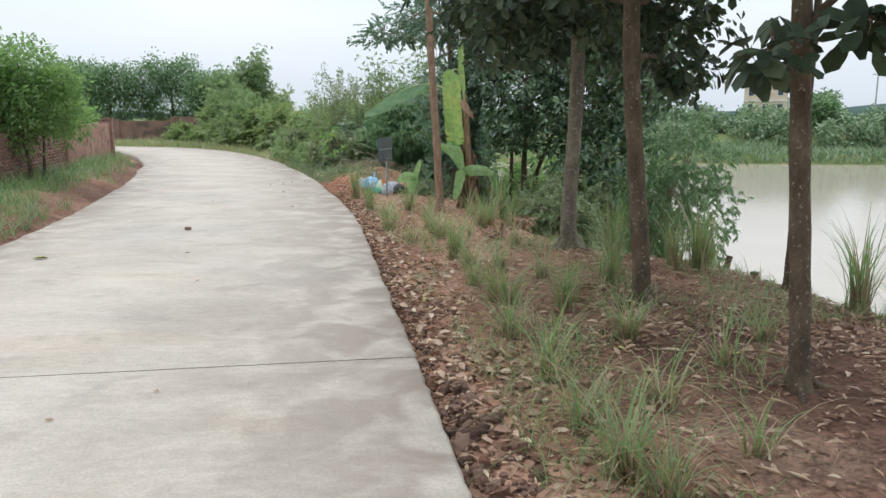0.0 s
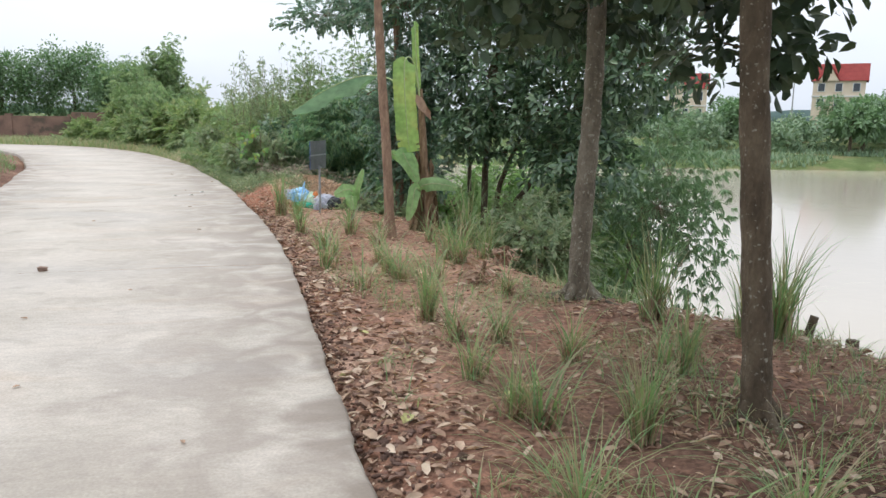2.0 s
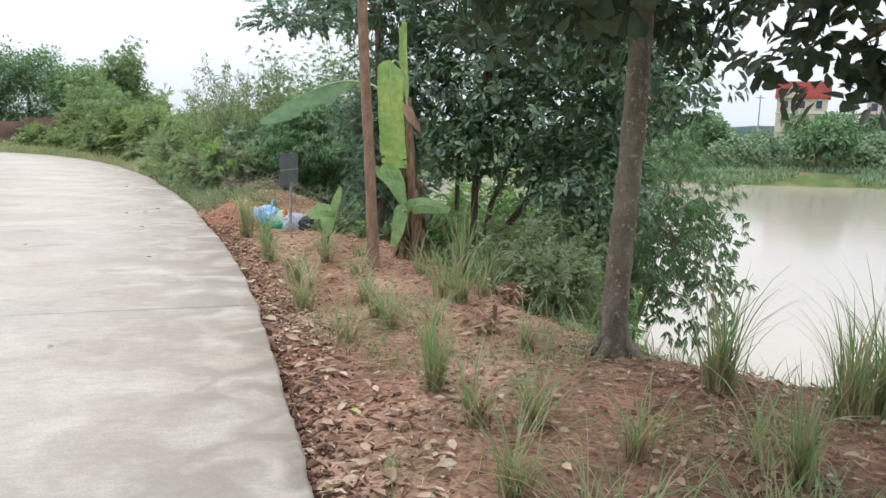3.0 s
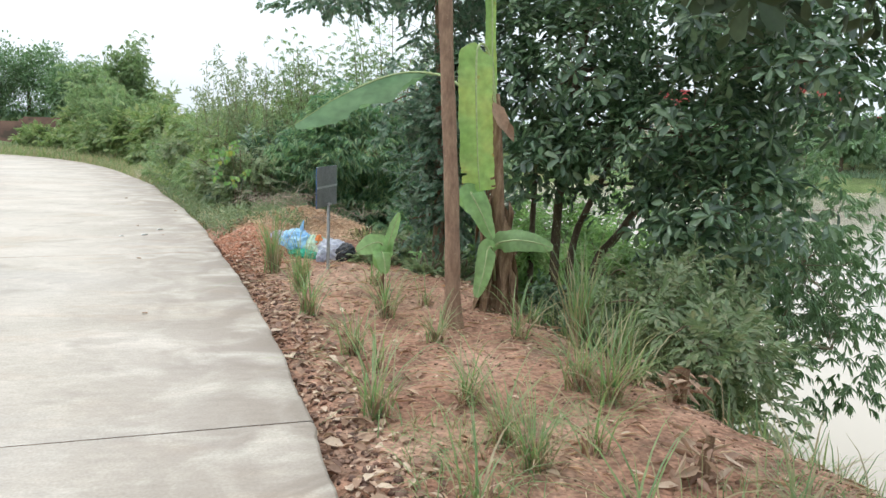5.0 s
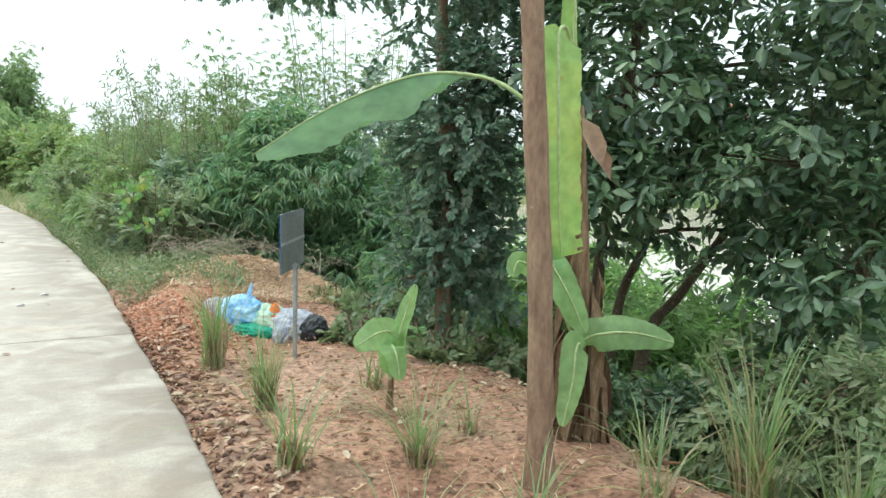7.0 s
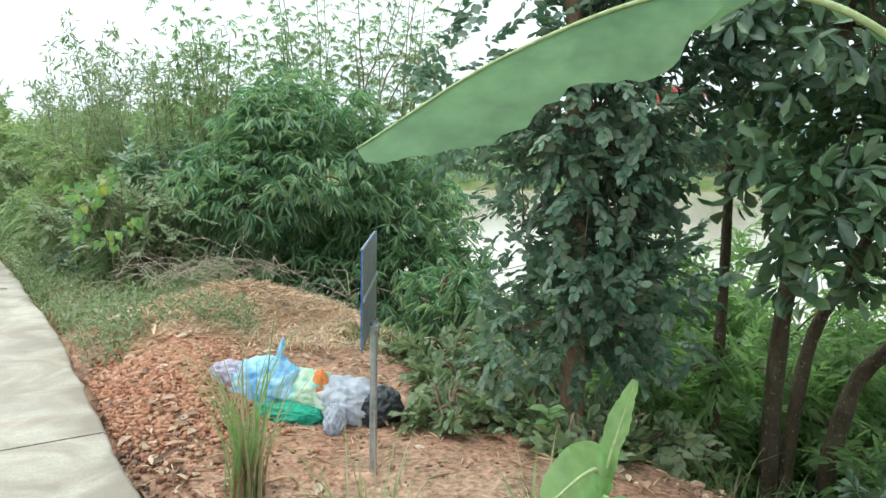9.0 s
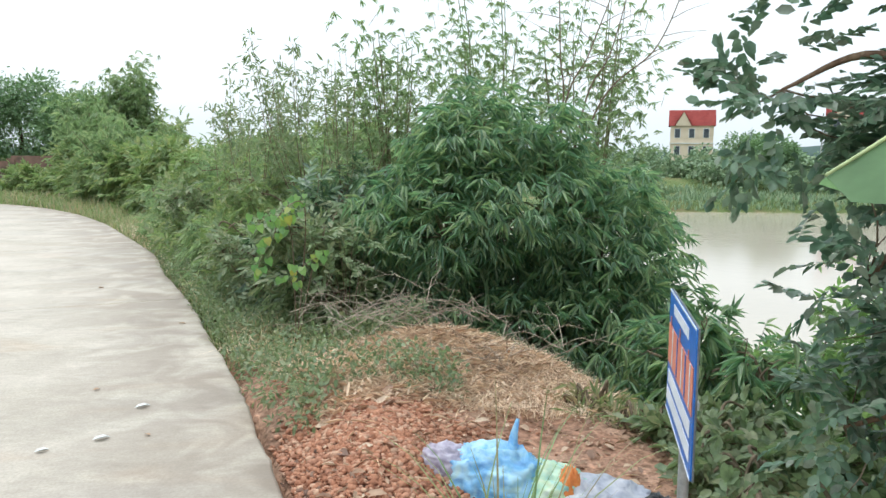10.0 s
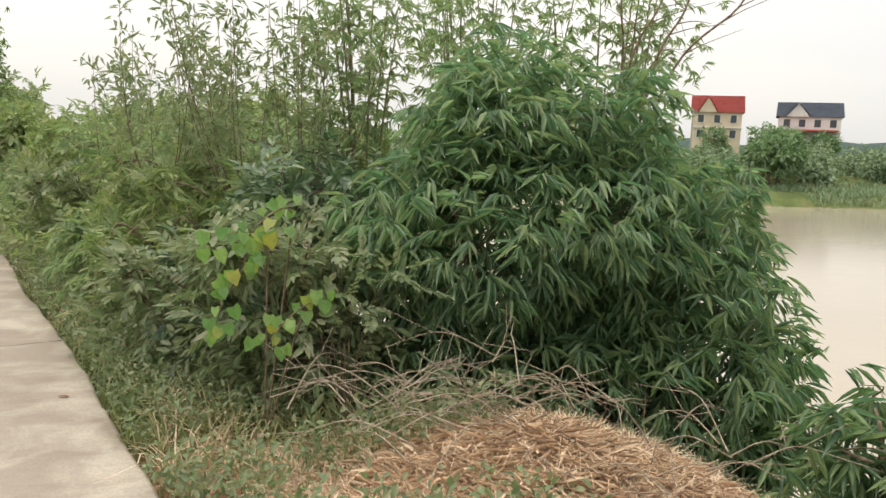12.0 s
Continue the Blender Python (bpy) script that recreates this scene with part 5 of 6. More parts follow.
def banana_plant():
    b = np.array(at_ground(0.46, 13.5))
    ob = root("banana_plant", tuple(b), "banana plant with one hanging leaf and dry sheaths round the stem", "banana plant")
    V, F = tubes([(smooth_line([(0.46, 13.5, b[2]), (0.45, 13.5, .6), (0.42, 13.52, 1.3), (0.38, 13.52, 1.9)], 8) - b, .085, .035)], 12)
    part_np("stem", V, F, M_DRYBAN, ob, "stem wrapped in dry brown sheaths", smooth=True)
    banana_leaf("arching_leaf", [(0.42, 13.55, 1.62), (0.12, 13.72, 1.93), (-0.12, 13.88, 2.07), (-0.5, 14.05, 2.07), (-1.0, 14.18, 1.86), (-1.46, 14.26, 1.56)], 0.44, M_BANANA, ob, b, side=(0, -.15, 1), droop=.1, fold=.95, start=.45, blunt=.82, ribs=.0025, crease=(43, 50))
    banana_leaf("hanging_leaf", [(0.38, 13.5, 1.75), (0.28, 13.45, 2.25), (0.16, 13.33, 2.28), (0.15, 13.28, 1.95), (0.17, 13.28, 1.6), (0.2, 13.3, 1.25), (0.23, 13.32, 1.03)], 0.31, M_BANANA_Y, ob, b, side=(.1, -1, .1), droop=.12, start=.3, blunt=.985, ramp=14, ribs=.004, tears={(1, 62), (-1, 66), (1, 67), (-1, 70), (1, 70)}, label="yellowing torn hanging leaf")
    banana_leaf("upright_leaf", [(0.38, 13.5, 1.8), (0.33, 13.5, 2.2), (0.3, 13.48, 2.7), (0.28, 13.5, 2.75)], 0.14, M_BANANA_Y, ob, b, side=(0, -1, 0), droop=.3, fold=.8)
    for mid, w in [([(0.42, 13.42, .4), (0.33, 13.36, .8), (0.14, 13.28, 1.02), (0.22, 13.2, .86), (0.33, 13.16, .62)], .21), ([(0.42, 13.42, .2), (0.38, 13.3, .52), (0.5, 13.22, .6), (0.68, 13.18, .6), (0.88, 13.14, .55)], .2), ([(0.42, 13.42, .2), (0.36, 13.28, .5), (0.3, 13.2, .52), (0.26, 13.15, .32), (0.2, 13.12, .1)], .17), ([(0.4, 13.45, .5), (0.2, 13.4, .85), (0.0, 13.35, 1.0), (-.06, 13.32, .92)], .13)]:
        banana_leaf("sucker_leaf", mid, w, M_BANANA_L, ob, b, side=(0, -1, .35), droop=.15, label="fresh light green sucker leaf", start=.2, blunt=.5, ribs=.0012)
    k = 64
    a = rng.random(k) * 6.28
    P = b + np.column_stack([.09 * np.cos(a), .09 * np.sin(a), 1.3 * rng.random(k) ** 1.5 + .12])
    D = np.column_stack([np.cos(a) * .3, np.sin(a) * .3, -np.ones(k)]) + rng.normal(size=(k, 3)) * .12
    le = rng.uniform(.25, .6, k)
    V, F = leaf_mesh("lance", P, D, np.column_stack([np.cos(a), np.sin(a), np.zeros(k)]), le, le * .22)
    tagged(part_np("dry_base", V - b, F, M_DRYBAN, ob, "hanging dry brown leaf sheaths"), kind="stuff")
    V, F = leaf_mesh("broad", np.array([(0.31, 13.3, 1.82), (.32, 13.32, 1.74)]), np.array([(.4, -.1, -.8), (.5, 0, -.6)]), np.array([(0, -1, .4), (0.3, -1, .2)]), np.array([.3, .34]), np.array([.14, .12]))
    part_np("dead_leaf_tip", V - b, F, M_LITTER, ob, "brown dead leaf tip")


banana_plant()


def young_banana():
    b = np.array(at_ground(-0.58, 14.2))
    ob = root("young_banana_plant", tuple(b), "young banana sucker with bright green leaves", "banana plant")
    V, F = tubes([(np.array([(0, 0, 0), (0, 0, .15), (.01, 0, .3)]), .03, .018)], 8)
    part_np("stem", V, F, M_DRYBAN, ob)
    x, y, z = b
    for mid, w in [([(x, y, z + .28), (x + .0, y - .04, z + .56), (x - .1, y - .1, z + .6), (x - .26, y - .14, z + .52)], .22), ([(x, y, z + .28), (x + .05, y, z + .55), (x + .1, y, z + .72), (x + .16, y, z + .9)], .11), ([(x, y, z + .25), (x - .02, y - .1, z + .5), (x + .0, y - .18, z + .48), (x + .02, y - .24, z + .32)], .17)]:
        banana_leaf("leaf", mid, w, M_BANANA_L, ob, b, side=(.2, -.8, .5), droop=.2, ribs=.0012, blunt=.5)


young_banana()


def rosette(x, y, n, length, label):
    """Seedling with a rosette of pale lance-shaped leaves on a short stem."""
    b = np.array(at_ground(x, y, -.01))
    ob = root("seedling", tuple(b), label, "seedling")
    V, F = tubes([(np.array([(0, 0, 0), (.005, 0, .1), (0, .005, .22)]), .006, .004)], 5)
    part_np("stem", V, F, M_TWIG, ob)
    a = np.arange(n) * 2.4
    D = np.column_stack([np.cos(a), np.sin(a), rng.uniform(-.2, .5, n)])
    L = length * rng.uniform(.8, 1.15, n)
    for k in range(n):
        V, F = leaf_mesh("broad", np.array([(0, 0, .1 + .13 * k / n)]), D[k:k + 1], np.array([(0, -.4, 1.0)]), L[k:k + 1], L[k:k + 1] * .45)
        part_np("leaf", V, F, M_BANANA_L, ob)


rosette(-0.09, 15.57, 11, .12, "pale green seedling with a rosette of leaves under the ivy")


def ground_vine(x, y):
    b = np.array(at_ground(x, y, -.01))
    ob = root("creeping_vine", tuple(b), "creeping vine with light green heart-shaped leaves on the bank", "vine")
    P, ls = [], []
    for k in range(5):
        a = rng.uniform(1.2, 5.0)
        q = smooth_line([(0, 0, 0), (.12 * math.cos(a), .12 * math.sin(a), .12 + .04 * k), (.24 * math.cos(a), .24 * math.sin(a), .2 + .07 * k), (.34 * math.cos(a), .34 * math.sin(a), .12 + .05 * k)], 6)
        ls.append((q, .004, .0015))
        P.append(q[5:])
    V, F = tubes(ls, 4)
    part_np("stem", V, F, M_TWIG, ob)
    P = np.concatenate(P)
    n = len(P)
    le = rng.uniform(.05, .095, n)
    V, F = leaf_mesh("heart", P + rng.normal(size=(n, 3)) * .03, np.column_stack([rng.normal(size=n), rng.normal(size=n) - .4, -np.ones(n) * .5]), np.column_stack([rng.normal(size=n) * .3, -np.ones(n) * .7, np.ones(n)]), le, le * .9)
    tagged(part_np("foliage", V, F, M_VINE, ob), kind="stuff")


ground_vine(2.58, 13.4)


# ---- the sign ----
def sign():
    b = (-1.14, 15.42, gz(-1.14, 15.42) - .06)
    ob = root("road_sign", b, "small blue notice board on a thin steel post, grey back", "sign")
    ob.rotation_euler = (0, 0, math.atan2(-.953, -.302))
    V, F = tubes([(np.array([(0, 0, 0), (0, 0, .4), (0, 0, .7 - b[2])]), .019, .019)], 10)
    part_np("post", V, F, M_STEEL, ob, smooth=True)
    z0, z1 = .65 - b[2], 1.11 - b[2]
    bm = bmesh.new()
    box(bm, -.355, .355, -.024, -.018, z0, z1, .002)
    panel = part("panel", bm, M_SIGNBACK, ob, "grey sheet metal panel")
    bm = bmesh.new()
    box(bm, -.353, .353, -.029, -.0245, z0 + .004, z1 - .004)
    face = part("face", bm, M_BLUE, ob, "blue printed face with an orange band")
    y1 = -.0295

    def plate(nm, x0, x1, a, c, m_, y=y1):
        bm = bmesh.new()
        box(bm, x0, x1, y - .002, y, z0 + a, z0 + c)
        part(nm, bm, m_, face)
    plate("orange_band", -.33, .33, .19, .335, M_ORANGE)
    for x0, a, c, m_ in [(-.2, .2, .335, M_WHITE), (-.06, .2, .335, M_BLUE), (.07, .2, .335, M_WHITE), (.16, .2, .335, M_BLUE), (.27, .2, .335, M_WHITE), (-.26, .335, .37, M_ORANGE), (.0, .335, .38, M_ORANGE), (.22, .335, .365, M_ORANGE)]:
        plate("letter_bar", x0, x0 + .014, a, c, m_, y1 - .0025)
    plate("text_bar", -.2, .2, .39, .425, M_WHITE)
    plate("text_bar", -.3, .3, .115, .165, M_WHITE)
    plate("text_bar", -.33, .31, .045, .095, M_WHITE)
    for z in (z0, z1 - .01):
        plate("border_strip", -.35, .35, z - z0 + .002, z - z0 + .009, M_WHITE)
    bm = bmesh.new()
    box(bm, -.355, .355, -.0175, -.012, (z0 + z1) / 2 - .012, (z0 + z1) / 2 + .012, .002)
    part("stiffener", bm, M_STEEL, ob)
    for z in (z0 + .025,):
        bm = bmesh.new()
        box(bm, -.05, .05, -.0175, .024, z - .012, z + .012, .003)
        part("clamp", bm, M_STEEL, ob)


sign()


# ---- rubbish bags by the gravel ----
def lump(name, at, size, rot, material, label, category, seed, crease=.16, parts=()):
    bm = bmesh.new()
    bmesh.ops.create_icosphere(bm, subdivisions=5, radius=1.0)
    size = [q * .92 for q in size]
    for v in bm.verts:
        p = v.co.copy()
        f = 1 + crease * (1 - abs(noise.noise(p * 2.1 + Vector((seed, 0, 0)))) * 2.2) + .22 * (.4 - abs(noise.noise(p * 4.2 + Vector((0, seed, 0))))) + .2 * (.35 - abs(noise.noise(Vector((p.x * 3, p.y * 8, p.z * 8)) + Vector((0, seed, 2))))) + .09 * (.35 - abs(noise.noise(p * 17 + Vector((seed, 3, 2)))))
        v.co = Vector((p.x * size[0] * f, p.y * size[1] * f, max(p.z, -.55) * size[2] * f))
    x, y = at
    me = bpy.data.meshes.new(name)
    bm.to_mesh(me)
    bm.free()
    me.materials.append(material)
    for p in me.polygons:
        p.use_smooth = True
    ob = new(name, me)
    ob.location = (x, y, gz(x, y) + size[2] * .5)
    ob.rotation_euler = (0, 0, radians(rot))
    return tagged(ob, label, category, "rubbish bags by the gravel")


lump("plastic_bag", (-1.78, 16.64), (.15, .085, .1), -25, M_BAGL, "knotted pale lavender plastic bag on the gravel", "plastic bag", 1)
lump("plastic_bag", (-1.56, 16.53), (.26, .15, .18), -32, M_BAGB, "crumpled blue plastic rubbish bag", "plastic bag", 2)
lump("plastic_bag", (-1.34, 16.41), (.27, .15, .18), -34, M_BAGM, "pale mint and white plastic rubbish bag", "plastic bag", 3)
lump("plastic_bag", (-1.12, 16.27), (.27, .14, .165), -32, M_BAGW, "clear grey plastic rubbish bag", "plastic bag", 4)
lump("plastic_bag", (-0.93, 16.12), (.12, .11, .14), 10, M_BAGK, "black plastic bag beside the clear one", "plastic bag", 5)
lump("plastic_bag", (-1.22, 16.1), (.12, .06, .1), 70, M_BAGW, "limp clear plastic bag end", "plastic bag", 8)
lump("plastic_wrapper", (-1.27, 16.3), (.06, .05, .2), 0, M_ORANGEC, "bright orange plastic wrapper among the bags", "wrapper", 6)
lump("green_sack", (-1.46, 16.3), (.22, .1, .07), -25, M_GREENC, "flat bright green woven sack in front of the bags", "sack", 7)


def bag_tail():
    ob = root("plastic_strip", (-1.5, 16.5, gz(-1.5, 16.5) + .3), "twisted blue plastic tail sticking up", "plastic strip")
    V, F = tubes([(np.array([(0, 0, -.04), (.01, 0, .05), (.03, .01, .12)]), .03, .008)], 7)
    part_np("strip", V, F, M_BAGB, ob)


bag_tail()

# ---- gravel, straw, brush ----
k = 9500
gp = np.column_stack([rng.normal(-2.15, .3, k), rng.normal(16.75, .42, k)])
gd, gs = road_distance(gp[:, 0], gp[:, 1])
gp = gp[(gd > .06)]
gp = np.column_stack([gp, terrain(gp[:, 0], gp[:, 1]) + rng.uniform(0, .02, len(gp))])
V, F = pebbles(gp, .008 + .018 * rng.random(len(gp)) ** 1.6)
tagged(new("gravel_heap", mesh_np("gravel_heap", V, F, M_GRAVEL)), "heap of orange-red gravel beside the road", "gravel heap", kind="stuff")


def straw_heap():
    k = 24000
    u, v = rng.normal(0, .74, k), rng.normal(0, .4, k)
    x, y = -1.85 + u * .86 - v * .5, 18.6 + u * .5 + v * .86 - np.abs(u) * .1
    d, s = road_distance(x, y)
    keep = d > .35
    x, y = x[keep], y[keep]
    P = np.column_stack([x, y, terrain(x, y) + rng.uniform(.0, .06, len(x))])
    n = len(P)
    a = rng.random(n) * 6.28
    D = np.column_stack([np.cos(a), np.sin(a), rng.normal(.05, .35, n)])
    N = np.column_stack([rng.normal(0, .5, n), rng.normal(0, .5, n), np.ones(n)])
    L = rng.uniform(.03, .15, n)
    V, F = leaf_mesh("lance", P, D, N, L, np.where(rng.random(n) < .15, rng.uniform(.01, .02, n), rng.uniform(.002, .008, n)))
    tagged(new("straw_heap", mesh_np("straw_heap", V, F, M_STRAW)), "heap of cut dry straw and leaves on the bank", "straw heap", kind="stuff")


straw_heap()


def brush(name, centre, n, size, material, label, rad=.0042, cat="brushwood"):
    b = np.array(centre)
    ob = root(name, tuple(b), label, cat)
    for k in range(n):
        a = rng.normal(-.5, .8) + (np.pi if rng.random() < .4 else 0)
        p0 = b + rng.normal(size=3) * np.array([.35, .2, .03])
        L = size * rng.uniform(.5, 1.2)
        d = np.array([np.cos(a), np.sin(a), rng.uniform(-.05, .4)])
        line = smooth_line([p0, p0 + d * L * .5 + np.array([0, 0, .12 * L]), p0 + d * L + np.array([0, 0, -.12 * L])], 6)
        tw = [(line - b, rad, rad * .35)]
        for q in line[4::3]:
            e = d + rng.normal(size=3) * .7
            tw.append((smooth_line([q, q + e * .1, q + e * .2 * L], 3) - b, rad * .5, rad * .2))
        V, F = tubes(tw, 5)
        part_np("branch", V, F, material, ob)
    return ob


brush("brushwood", (-1.9, 19.1, .3), 44, .55, M_DRYTWIG, "tangle of dry thorny branches behind the straw")
brush("brushwood", (-1.1, 18.6, .15), 22, .5, M_DRYTWIG, "loose dry branches trailing down the bank")
brush("fallen_branch", (-1.35, 19.0, .5), 3, .8, M_DRYTWIG, "bare grey branch arching over the heap", .0035, "branch")
def long_branch(pts):
    b = np.array(pts[-1])
    b[2] = gz(b[0], b[1])
    ob = root("fallen_branch", tuple(b), "long bare pale branch arching down the heap", "branch", "fallen branches")
    line = smooth_line([*pts[:-1], b], 7)
    tw = []
    for q in line[6:-2:3]:
        e = unit(rng.normal(size=3) + np.array([.4, -.2, .3]))
        tw.append((smooth_line([q, q + e * .08, q + e * rng.uniform(.12, .28) + np.array([0, 0, -.03])], 4) - b, .0028, .001))
    V, F = tubes([(line - b, .002, .0045)], 6)
    part_np("stem", V, F, M_DRYTWIG, ob)
    V, F = tubes(tw, 4)
    tagged(part_np("twigwork", V, F, M_DRYTWIG, ob), kind="stuff")


long_branch([(-1.73, 18.9, 0.5), (-1.44, 18.9, 0.46), (-1.19, 18.9, 0.37), (-1.03, 18.9, 0.27), (-0.79, 18.9, 0.12)])
long_branch([(-2.09, 19.0, 0.59), (-1.84, 19.0, 0.4), (-1.63, 19.0, 0.27), (-1.41, 19.0, 0.12)])
for x, y, h, r in [(-0.65, 17.9, .16, .22), (-0.45, 17.5, .16, .2)]:
    shrub("wilting_weeds", "wilting yellow-green cut weeds on the heap", x, y, h * .6, r, M_GRASSL, dens=.6, kind="lance", length=.09, ratio=.2, group="wilting weeds", spread=.07, droop=0)


# ---- grass clumps ----
def grass_clump(seed, h, n, lean, label):
    ob = root("grass_clump", (0, 0, -50 - seed), label, "grass clump", "lemongrass clumps on the bank")
    P = np.column_stack([rng.normal(0, .035, n), rng.normal(0, .035, n), np.zeros(n)])
    V, F = blades(P, h, .0095, lean, 5, .55)
    tagged(part_np("foliage", V, F, M_GRASS, ob), kind="stuff")
    P = np.column_stack([rng.normal(0, .03, n), rng.normal(0, .03, n), np.zeros(n)])
    V, F = blades(P, h * .42, .011, lean * .8, 2, .4)
    tagged(part_np("dry_base", V, F, M_LITTER, ob, "dry brown sheaths at the base"), kind="stuff")
    return ob


CL = "grass clump with long arching green blades and dry base"
protos = [grass_clump(i, h, n, ln, CL) for i, (h, n, ln) in enumerate([(.76, 46, 1.25), (.62, 36, 1.35), (.9, 90, .65), (.5, 22, 1.25), (.82, 66, 1.3)])]
CLUMPS_NEAR = [(0.95, 3.0, 0, 0.8), (0.81, 3.2, 4, 0.85), (1.5, 3.4, 3, 1), (0.72, 3.75, 1, 0.9), (1.22, 4.02, 1, 1.0), (0.65, 4.5, 0, 0.8), (1.85, 4.8, 3, 1.1), (0.75, 5.0, 3, 1.2), (1.3, 5.25, 0, 0.75), (1.34, 5.3, 1, 0.9), (2.3, 5.3, 1, 0.9), (0.5, 5.5, 4, 0.8), (3.75, 6.0, 4, 0.9), (1.02, 6.2, 2, 0.7), (3.5, 6.2, 2, 1.1), (0.58, 6.5, 1, 1.1), (1.12, 6.53, 0, 0.7), (0.45, 6.6, 4, 0.75), (1.62, 7.1, 2, 0.7)]
CLUMPS_MIDDLE = [(0.3, 7.2, 0, 0.8), (1.61, 7.4, 3, 1.2), (1.0, 7.5, 0, 0.8), (2.45, 7.9, 2, 0.9), (0.6, 7.95, 4, 0.7), (2.72, 7.95, 2, 1.1), (0.28, 8.0, 1, 1.1), (1.9, 8.36, 2, 1.0), (0.12, 8.6, 2, 0.75), (3.05, 8.6, 2, 0.9), (0.9, 9.3, 1, 0.9), (0.2, 9.3, 3, 1.2), (-0.4, 9.7, 3, 1.1), (-0.04, 10.1, 4, 0.75), (0.35, 10.3, 3, 1.1), (-0.12, 10.4, 1, 1), (-0.79, 10.9, 0, 0.95), (0.67, 10.97, 4, 0.95), (-0.22, 11.0, 1, 1)]
CLUMPS_FAR = [(0.56, 11.2, 0, 1), (1.0, 11.4, 3, 1.2), (-0.75, 11.7, 3, 1), (1.15, 12.0, 2, 0.8), (-0.9, 12.1, 0, 0.8), (0.92, 12.4, 2, 1.15), (-0.24, 12.4, 1, 0.85), (0.45, 12.5, 3, 1.2), (0.7, 13.0, 3, 1), (-0.6, 13.2, 4, 0.85), (-1.28, 13.3, 0, 1.0), (-0.2, 13.6, 3, 0.9), (-1.4, 14.3, 2, 0.8), (-0.62, 14.6, 3, 1.1), (-1.75, 15.35, 2, 1.05)]
for x, y, i, s in CLUMPS_NEAR + CLUMPS_MIDDLE + CLUMPS_FAR:
    copy_thing(protos[i], Matrix.LocRotScale((x, y, gz(x, y) - .01), Euler((0, 0, x * 37 + y * 11)), (s, s, s)))
for p in protos:
    for o in (*p.children, p):
        bpy.data.objects.remove(o)


def verge(name, label, region, n, h, w, lean, material, keep):
    x = rng.uniform(region[0], region[1], n)
    y = rng.uniform(region[2], region[3], n)
    d, s = road_distance(x, y)
    e = x - np.interp(y, CREST_Y, CREST_X)
    patch = np.array([noise.noise(Vector((a * .9, b * .9, 4))) for a, b in zip(x, y)])
    ok = keep(d, s, e, patch, y)
    x, y = x[ok], y[ok]
    V, F = blades(np.column_stack([x, y, terrain(x, y) - .01]), h, w, lean, 3, .6)
    tagged(new(name, mesh_np(name, V, F, material)), label, "grass", kind="stuff")


verge("verge_grass", "long green grass on the verge below the brick wall", (-13, -4.5, 6, 31), 30000, .46, .012, 1.25, M_LUSH, lambda d, s, e, p, y: (s < 0) & (d > .28 + .45 * (p < .05)) & (d < 2.4) & (p > -.4))
verge("verge_grass", "low green grass between the road and the hedge", (-11, -1.5, 19, 36), 32000, .36, .011, .95, M_GRASSL, lambda d, s, e, p, y: (s > 0) & (d > .03) & (d < 1.7) & (p > -.3))
verge("verge_grass", "rough grass on the verge of the far bend", (-36, -9, 35, 49), 26000, .45, .03, .7, M_GRASSL, lambda d, s, e, p, y: (s > 0) & (d > .1))
verge("bank_grass", "sparse thin grass on the earth bank", (-2, 4, 2, 16), 24000, .2, .006, 1.4, M_GRASS, lambda d, s, e, p, y: (s > 0) & (d > .35) & (e < .2) & (p > .02) & (y < 11))
verge("bank_grass", "long grass growing down the river bank", (.2, 7, 2, 19), 16000, .5, .014, .7, M_GRASS, lambda d, s, e, p, y: (s > 0) & (e > .35) & (e < 3) & (p > -.15))

verge("dry_grass", "dry straw-coloured grass tangled along the verge", (-9, -1.5, 19, 32), 22000, .3, .008, 1.3, M_STRAW, lambda d, s, e, p, y: (s > 0) & (d > .1) & (d < 1.6) & (p < .05))

verge("dry_grass", "short dry stalks standing on the straw heap", (-2.9, -.3, 17.7, 19.5), 9000, .16, .004, 1.5, M_STRAW, lambda d, s, e, p, y: (s > 0) & (d > .3) & (e < .5))
verge("heap_grass", "thin green grass growing through the straw heap", (-2.9, -.5, 17.6, 19.5), 1800, .16, .006, 1.1, M_GRASSL, lambda d, s, e, p, y: (s > 0) & (d > .2) & (e < .5) & (p > .05))


def low_weeds():
    n = 16000
    x, y = rng.uniform(-6, -1.2, n), rng.uniform(17.2, 26, n)
    d, s = road_distance(x, y)
    p = np.array([noise.noise(Vector((a * 1.2, b * 1.2, 9))) for a, b in zip(x, y)])
    ok = (s > 0) & (d > .04) & (d < 1.5) & (p > -.25) & ((y > 18.9) | (d < .4) | ((y > 17.75) & (y < 18.25) & (x < -1.5) & (p > .15)))
    x, y = x[ok], y[ok]
    C = np.column_stack([x, y, terrain(x, y) + rng.uniform(.02, .28, len(x))])
    V, F = clump_leaves(C, 5, .07, "broad", .045, .5, .0)
    tagged(new("low_weed_cover", mesh_np("low_weed_cover", V, F, M_WEED)), "low creeping weeds along the concrete edge", "weeds", kind="stuff")


low_weeds()


